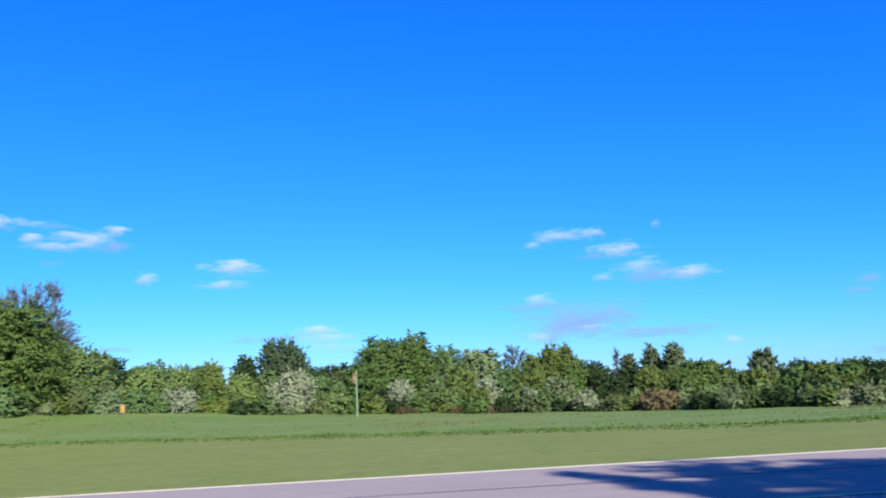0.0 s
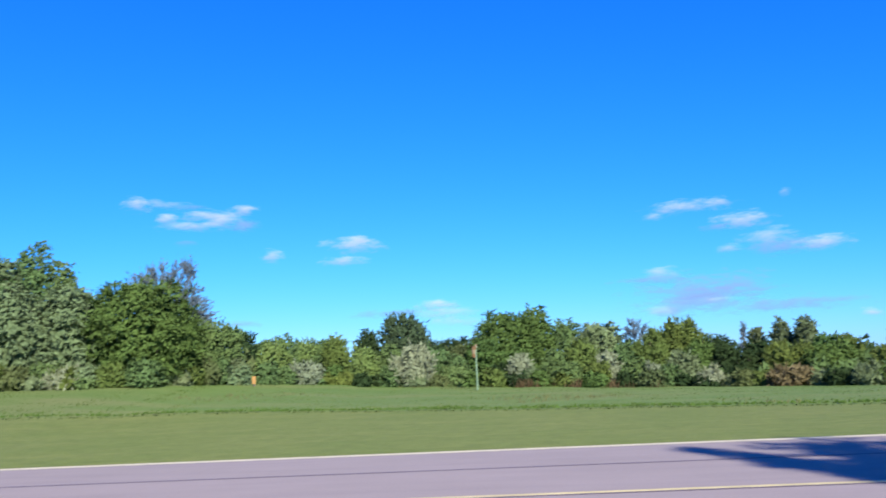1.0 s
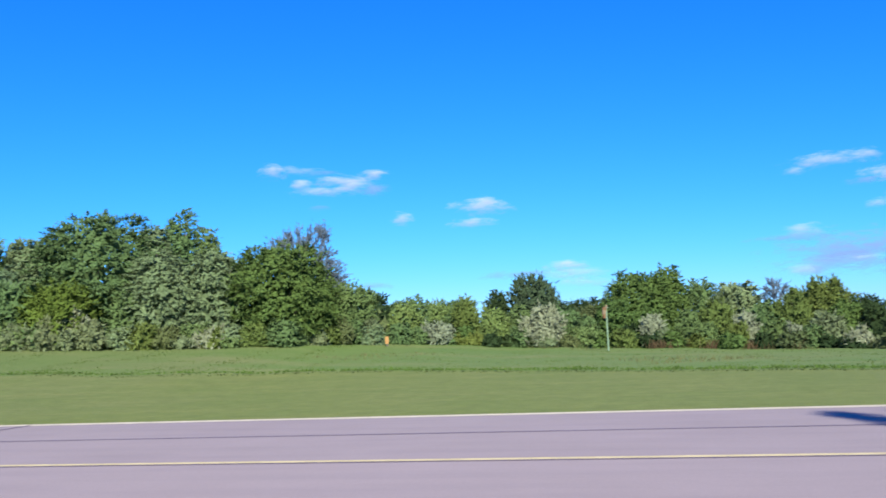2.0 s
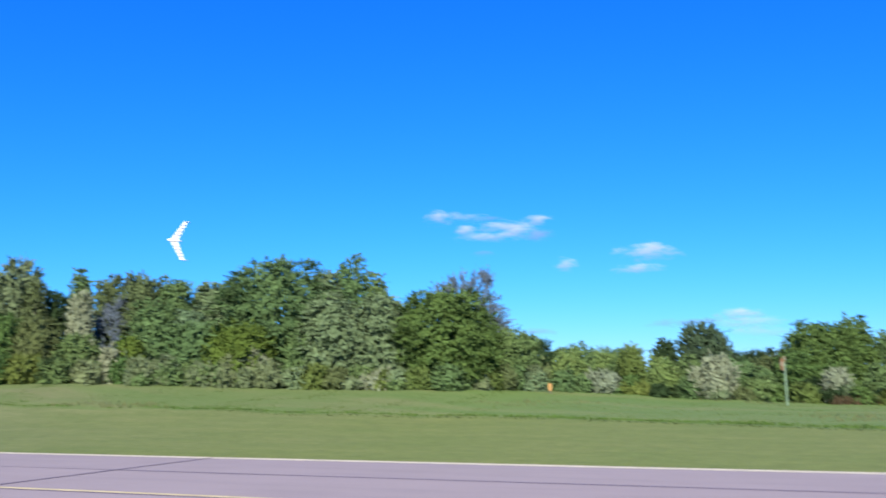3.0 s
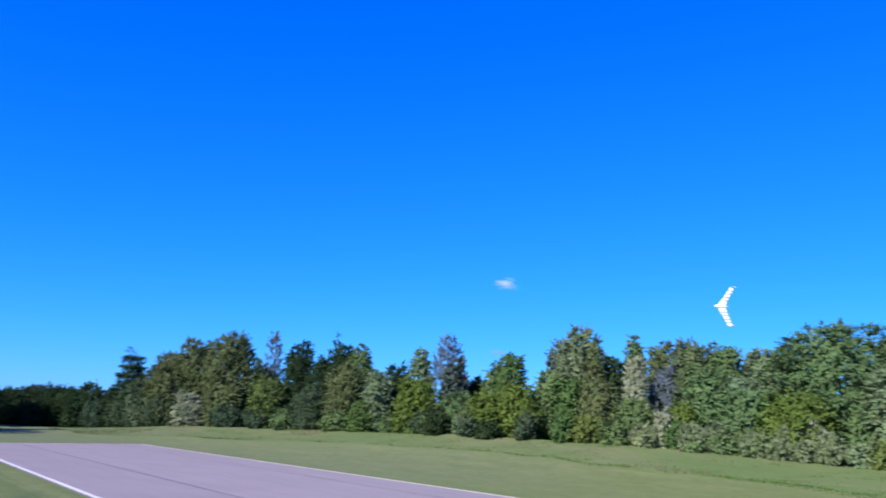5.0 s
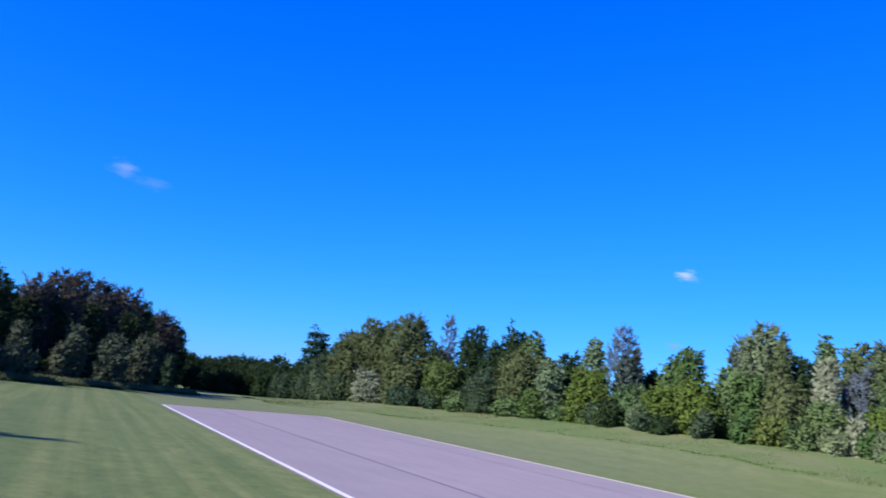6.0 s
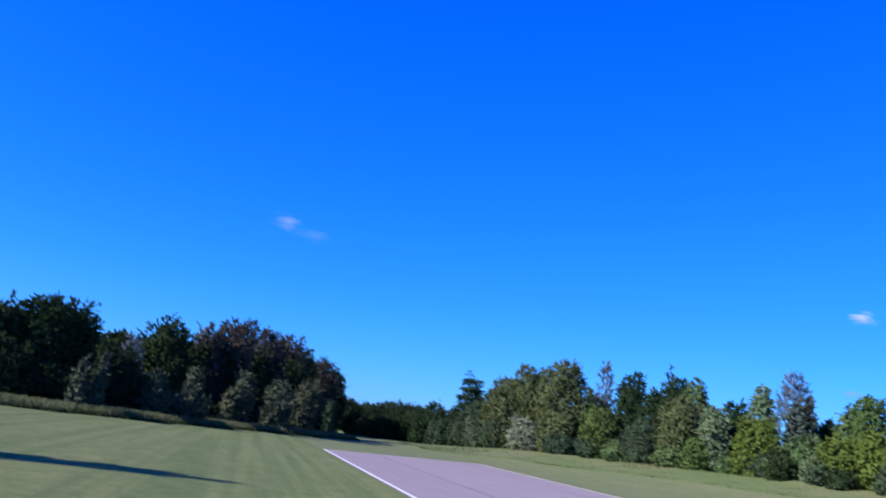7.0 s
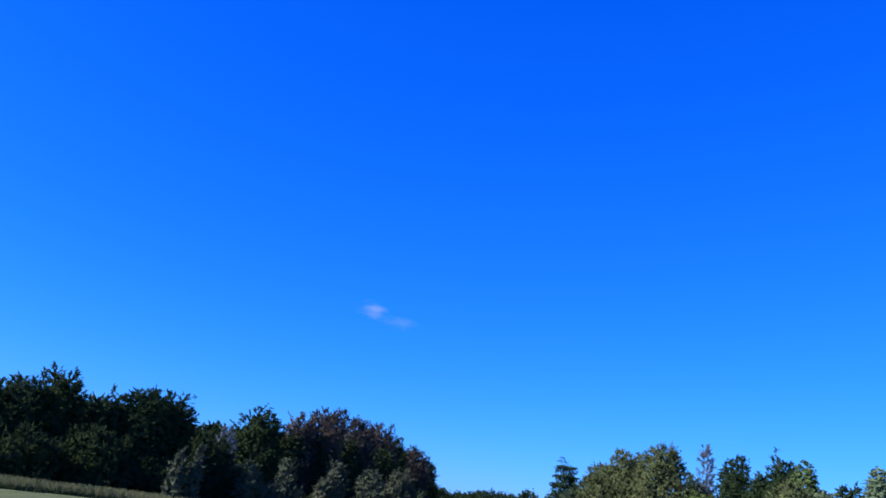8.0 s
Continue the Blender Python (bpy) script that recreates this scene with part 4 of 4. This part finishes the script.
def model_aircraft(m):
    root = tagged(new("model_aircraft"), "white swept flying-wing model aircraft with dark stripes, banking in flight", "aircraft")
    span, rc, tc_, sw = 2.1, 0.38, 0.2, 0.62
    for side in (-1, 1):
        bm = bmesh.new()
        wing_half(bm, side, span, rc, tc_, sw)
        wing = part("wing", bm, WING_WHITE, root)
        for s in (0.26, 0.44, 0.62, 0.79):
            bm = bmesh.new()
            wing_half(bm, side, span, rc, tc_, sw, s, s + 0.07, 0.006, 0.04, 0.98)
            part("stripe", bm, WING_DARK, wing, "dark film stripe")
        bm = bmesh.new()
        tip = Vector((sw + 0.02, side * span / 2, 0.05))
        pts = [(0, -0.03), (0.24, -0.05), (0.3, 0.14), (0.16, 0.17)]
        a = [bm.verts.new(tip + Vector((x, -0.008, z))) for x, z in pts]
        c = [bm.verts.new(tip + Vector((x, 0.008, z))) for x, z in pts]
        bm.faces.new(a[::-1])
        bm.faces.new(c)
        for k in range(4):
            bm.faces.new((a[k], a[(k + 1) % 4], c[(k + 1) % 4], c[k]))
        part("winglet", bm, WING_WHITE, root)
    bm = bmesh.new()
    tube(bm, [Vector((x, 0, 0.02)) for x in (-0.14, -0.08, 0.05, 0.25, 0.42, 0.5)], [0.02, 0.06, 0.09, 0.09, 0.06, 0.03], 12)
    part("fuselage", bm, WING_WHITE, root)
    bm = bmesh.new()
    tube(bm, [Vector((x, 0, 0.02)) for x in (0.5, 0.54, 0.57)], [0.035, 0.035, 0.015], 10)
    part("motor", bm, WING_DARK, root, "dark motor")
    bm = bmesh.new()
    for s in (-1, 1):
        bmesh.ops.create_cube(bm, size=1.0, matrix=Matrix.Translation((0.58, 0.09 * s, 0.02)) @ Matrix.Rotation(0.3 * s, 4, "Y") @ Matrix.Diagonal((0.006, 0.18, 0.03, 1)))
    part("propeller", bm, WING_DARK, root, "dark propeller at rest")
    root.matrix_world = m @ Matrix.Scale(1.2, 4)


# nose towards the walker's left, wings nearly upright in a steep bank
eye_to = heading(48.6, 9.7)
side = heading(48.6 - 90)
up = side.cross(eye_to)
fore = (side * 1.0 + up * -0.04).normalized()
span = (up * 1.0 + side * 0.06 + eye_to * 0.25).normalized()
span = (span - fore * span.dot(fore)).normalized()
top_ = fore.cross(span)
turn = Matrix((fore, span, top_)).transposed().to_4x4()
model_aircraft(Matrix.Translation(Vector((0, 0, EYE)) + eye_to * 58 - fore * 0.51) @ turn)


# ---- clouds ----
CLOUDS = {}


def cloud_material(strength, veil):
    if (strength, veil) in CLOUDS:
        return CLOUDS[strength, veil]
    m = bpy.data.materials.new("cloud_glow")
    m.use_nodes = True
    nt = m.node_tree
    nt.nodes.clear()
    tc = nt.nodes.new("ShaderNodeTexCoord")
    sub = nt.nodes.new("ShaderNodeVectorMath")
    sub.operation = "SUBTRACT"
    sub.inputs[1].default_value = (0.5, 0.5, 0.5)
    nt.links.new(tc.outputs["Generated"], sub.inputs[0])
    ln = nt.nodes.new("ShaderNodeVectorMath")
    ln.operation = "LENGTH"
    flat = nt.nodes.new("ShaderNodeVectorMath")
    flat.operation = "MULTIPLY"
    flat.inputs[1].default_value = (1, 0, 1)
    nt.links.new(sub.outputs[0], flat.inputs[0])
    nt.links.new(flat.outputs[0], ln.inputs[0])
    info = nt.nodes.new("ShaderNodeObjectInfo")
    mp = nt.nodes.new("ShaderNodeMapping")
    mp.inputs["Scale"].default_value = (0.016, 0.016, 0.055)
    nt.links.new(tc.outputs["Object"], mp.inputs["Vector"])
    off = nt.nodes.new("ShaderNodeVectorMath")
    off.operation = "ADD"
    sc = nt.nodes.new("ShaderNodeVectorMath")
    sc.operation = "SCALE"
    sc.inputs[0].default_value = (17, 31, 53)
    nt.links.new(info.outputs["Random"], sc.inputs["Scale"])
    nt.links.new(mp.outputs[0], off.inputs[0])
    nt.links.new(sc.outputs[0], off.inputs[1])
    tex = nt.nodes.new("ShaderNodeTexNoise")
    tex.inputs["Scale"].default_value, tex.inputs["Detail"].default_value, tex.inputs["Roughness"].default_value = 1.0, 6.0, 0.62
    nt.links.new(off.outputs[0], tex.inputs["Vector"])
    a = nt.nodes.new("ShaderNodeMath")          # the cover falls off from the middle outwards
    a.operation = "MULTIPLY_ADD"
    a.inputs[1].default_value, a.inputs[2].default_value = -1.3, 0.12
    nt.links.new(ln.outputs["Value"], a.inputs[0])
    s = nt.nodes.new("ShaderNodeMath")
    s.operation = "ADD"
    nt.links.new(a.outputs[0], s.inputs[0])
    nt.links.new(tex.outputs["Fac"], s.inputs[1])
    mr = nt.nodes.new("ShaderNodeMapRange")
    mr.interpolation_type = "SMOOTHSTEP"
    mr.inputs["From Min"].default_value, mr.inputs["From Max"].default_value = 0.17, 0.72
    mr.inputs["To Max"].default_value = strength
    nt.links.new(s.outputs[0], mr.inputs["Value"])
    tr = nt.nodes.new("ShaderNodeBsdfTransparent")
    em = nt.nodes.new("ShaderNodeEmission")
    em.inputs["Color"].default_value, em.inputs["Strength"].default_value = (0.74, 0.79, 0.97, 1), 1.0
    sep = nt.nodes.new("ShaderNodeSeparateXYZ")
    nt.links.new(tc.outputs["Generated"], sep.inputs[0])
    # lit top and dimmer underside are painted into the glow
    nt.links.new(ramp(nt, sep.outputs["Z"], [(0.3, (0.125, 0.205, 0.40) if veil else (0.2, 0.26, 0.45)), (0.7, (0.152, 0.24, 0.42) if veil else (0.38, 0.43, 0.53))]), em.inputs["Color"])
    mx = nt.nodes.new("ShaderNodeMixShader")
    o = nt.nodes.new("ShaderNodeOutputMaterial")
    nt.links.new(mr.outputs["Result"], mx.inputs[0])
    nt.links.new(tr.outputs[0], mx.inputs[1])
    nt.links.new(em.outputs[0], mx.inputs[2])
    nt.links.new(mx.outputs[0], o.inputs[0])
    CLOUDS[strength, veil] = m
    return m


def cloud(az, el, w, h, strength, veil=False):
    """A small far cloud: a curved, billowing sheet 3 km off that glows by itself."""
    me = bpy.data.meshes.new("cloud")
    nx, nz = 24, 8
    vs = [((i / nx - 0.5) * w * 1.6, 60 * math.cos((i / nx - 0.5) * 3) * math.cos((k / nz - 0.5) * 3), (k / nz - 0.5) * h * 1.9) for k in range(nz + 1) for i in range(nx + 1)]
    me.from_pydata(vs, [], [(k * (nx + 1) + i, k * (nx + 1) + i + 1, (k + 1) * (nx + 1) + i + 1, (k + 1) * (nx + 1) + i) for k in range(nz) for i in range(nx)])
    ob = link_mesh("cloud", me, cloud_material(strength, veil))
    p = heading(az, el) * 3000
    ob.matrix_world = Matrix.Translation(p) @ Matrix.Rotation(radians(az + 180), 4, "Z")
    tagged(ob, "small white wispy cloud low in a blue sky" if not veil else "faint lavender veil of cloud in a blue sky", "cloud", kind="structure")


cloud(31.65, 11.47, 90, 51, 0.75)
cloud(30.44, 11.45, 97, 39, 0.50)
cloud(29.34, 11.41, 117, 27, 0.40)
cloud(28.06, 11.32, 117, 19, 0.45, True)
cloud(29.85, 10.52, 90, 39, 0.70)
cloud(27.34, 10.75, 234, 43, 0.75)
cloud(28.10, 10.13, 214, 31, 0.65)
cloud(26.44, 10.44, 156, 47, 0.60)
cloud(24.93, 11.17, 97, 35, 0.80)
cloud(24.98, 10.16, 117, 43, 0.68, True)
cloud(28.50, 9.09, 97, 19, 0.38, True)
cloud(23.23, 8.23, 90, 47, 0.75)
cloud(17.72, 8.86, 218, 55, 0.70)
cloud(17.44, 9.12, 90, 31, 0.70)
cloud(18.51, 7.82, 179, 35, 0.70)
cloud(-4.03, 10.08, 292, 47, 0.70)
cloud(-1.98, 9.60, 86, 25, 0.50)
cloud(-6.24, 10.20, 86, 35, 0.60)
cloud(-7.62, 8.97, 203, 53, 0.80)
cloud(-6.11, 8.66, 125, 21, 0.68, True)
cloud(-9.02, 7.81, 183, 62, 0.55)
cloud(-9.89, 7.12, 304, 43, 0.75, True)
cloud(-12.11, 7.18, 183, 45, 0.80)
cloud(-6.56, 7.26, 86, 29, 0.50)
cloud(-10.19, 10.45, 43, 25, 0.45)
cloud(-2.11, 6.05, 144, 43, 0.60)
cloud(-1.72, 5.61, 242, 29, 0.75, True)
cloud(-5.09, 4.70, 500, 112, 0.95, True)
cloud(-3.96, 3.95, 400, 66, 0.85, True)
cloud(-5.42, 4.18, 125, 25, 0.60)
cloud(-2.14, 3.67, 125, 37, 0.50)
cloud(-9.77, 3.60, 520, 48, 0.75, True)
cloud(-14.33, 2.79, 82, 29, 0.85)
cloud(-22.23, 5.82, 125, 33, 0.68, True)
cloud(-21.85, 5.22, 105, 29, 0.68, True)
cloud(12.45, 4.74, 164, 39, 0.80)
cloud(11.75, 4.18, 242, 43, 0.50)
cloud(15.54, 4.30, 304, 29, 0.60, True)
cloud(11.22, 3.62, 203, 33, 0.45)
cloud(25.36, 3.90, 183, 25, 0.60, True)
cloud(-22.34, 1.73, 125, 29, 0.60, True)
cloud(62.78, 10.48, 86, 47, 0.85)
cloud(63.12, 6.06, 90, 21, 0.75, True)
cloud(99.95, 12.04, 105, 62, 0.62, True)
cloud(98.0, 11.5, 125, 45, 0.26, True)
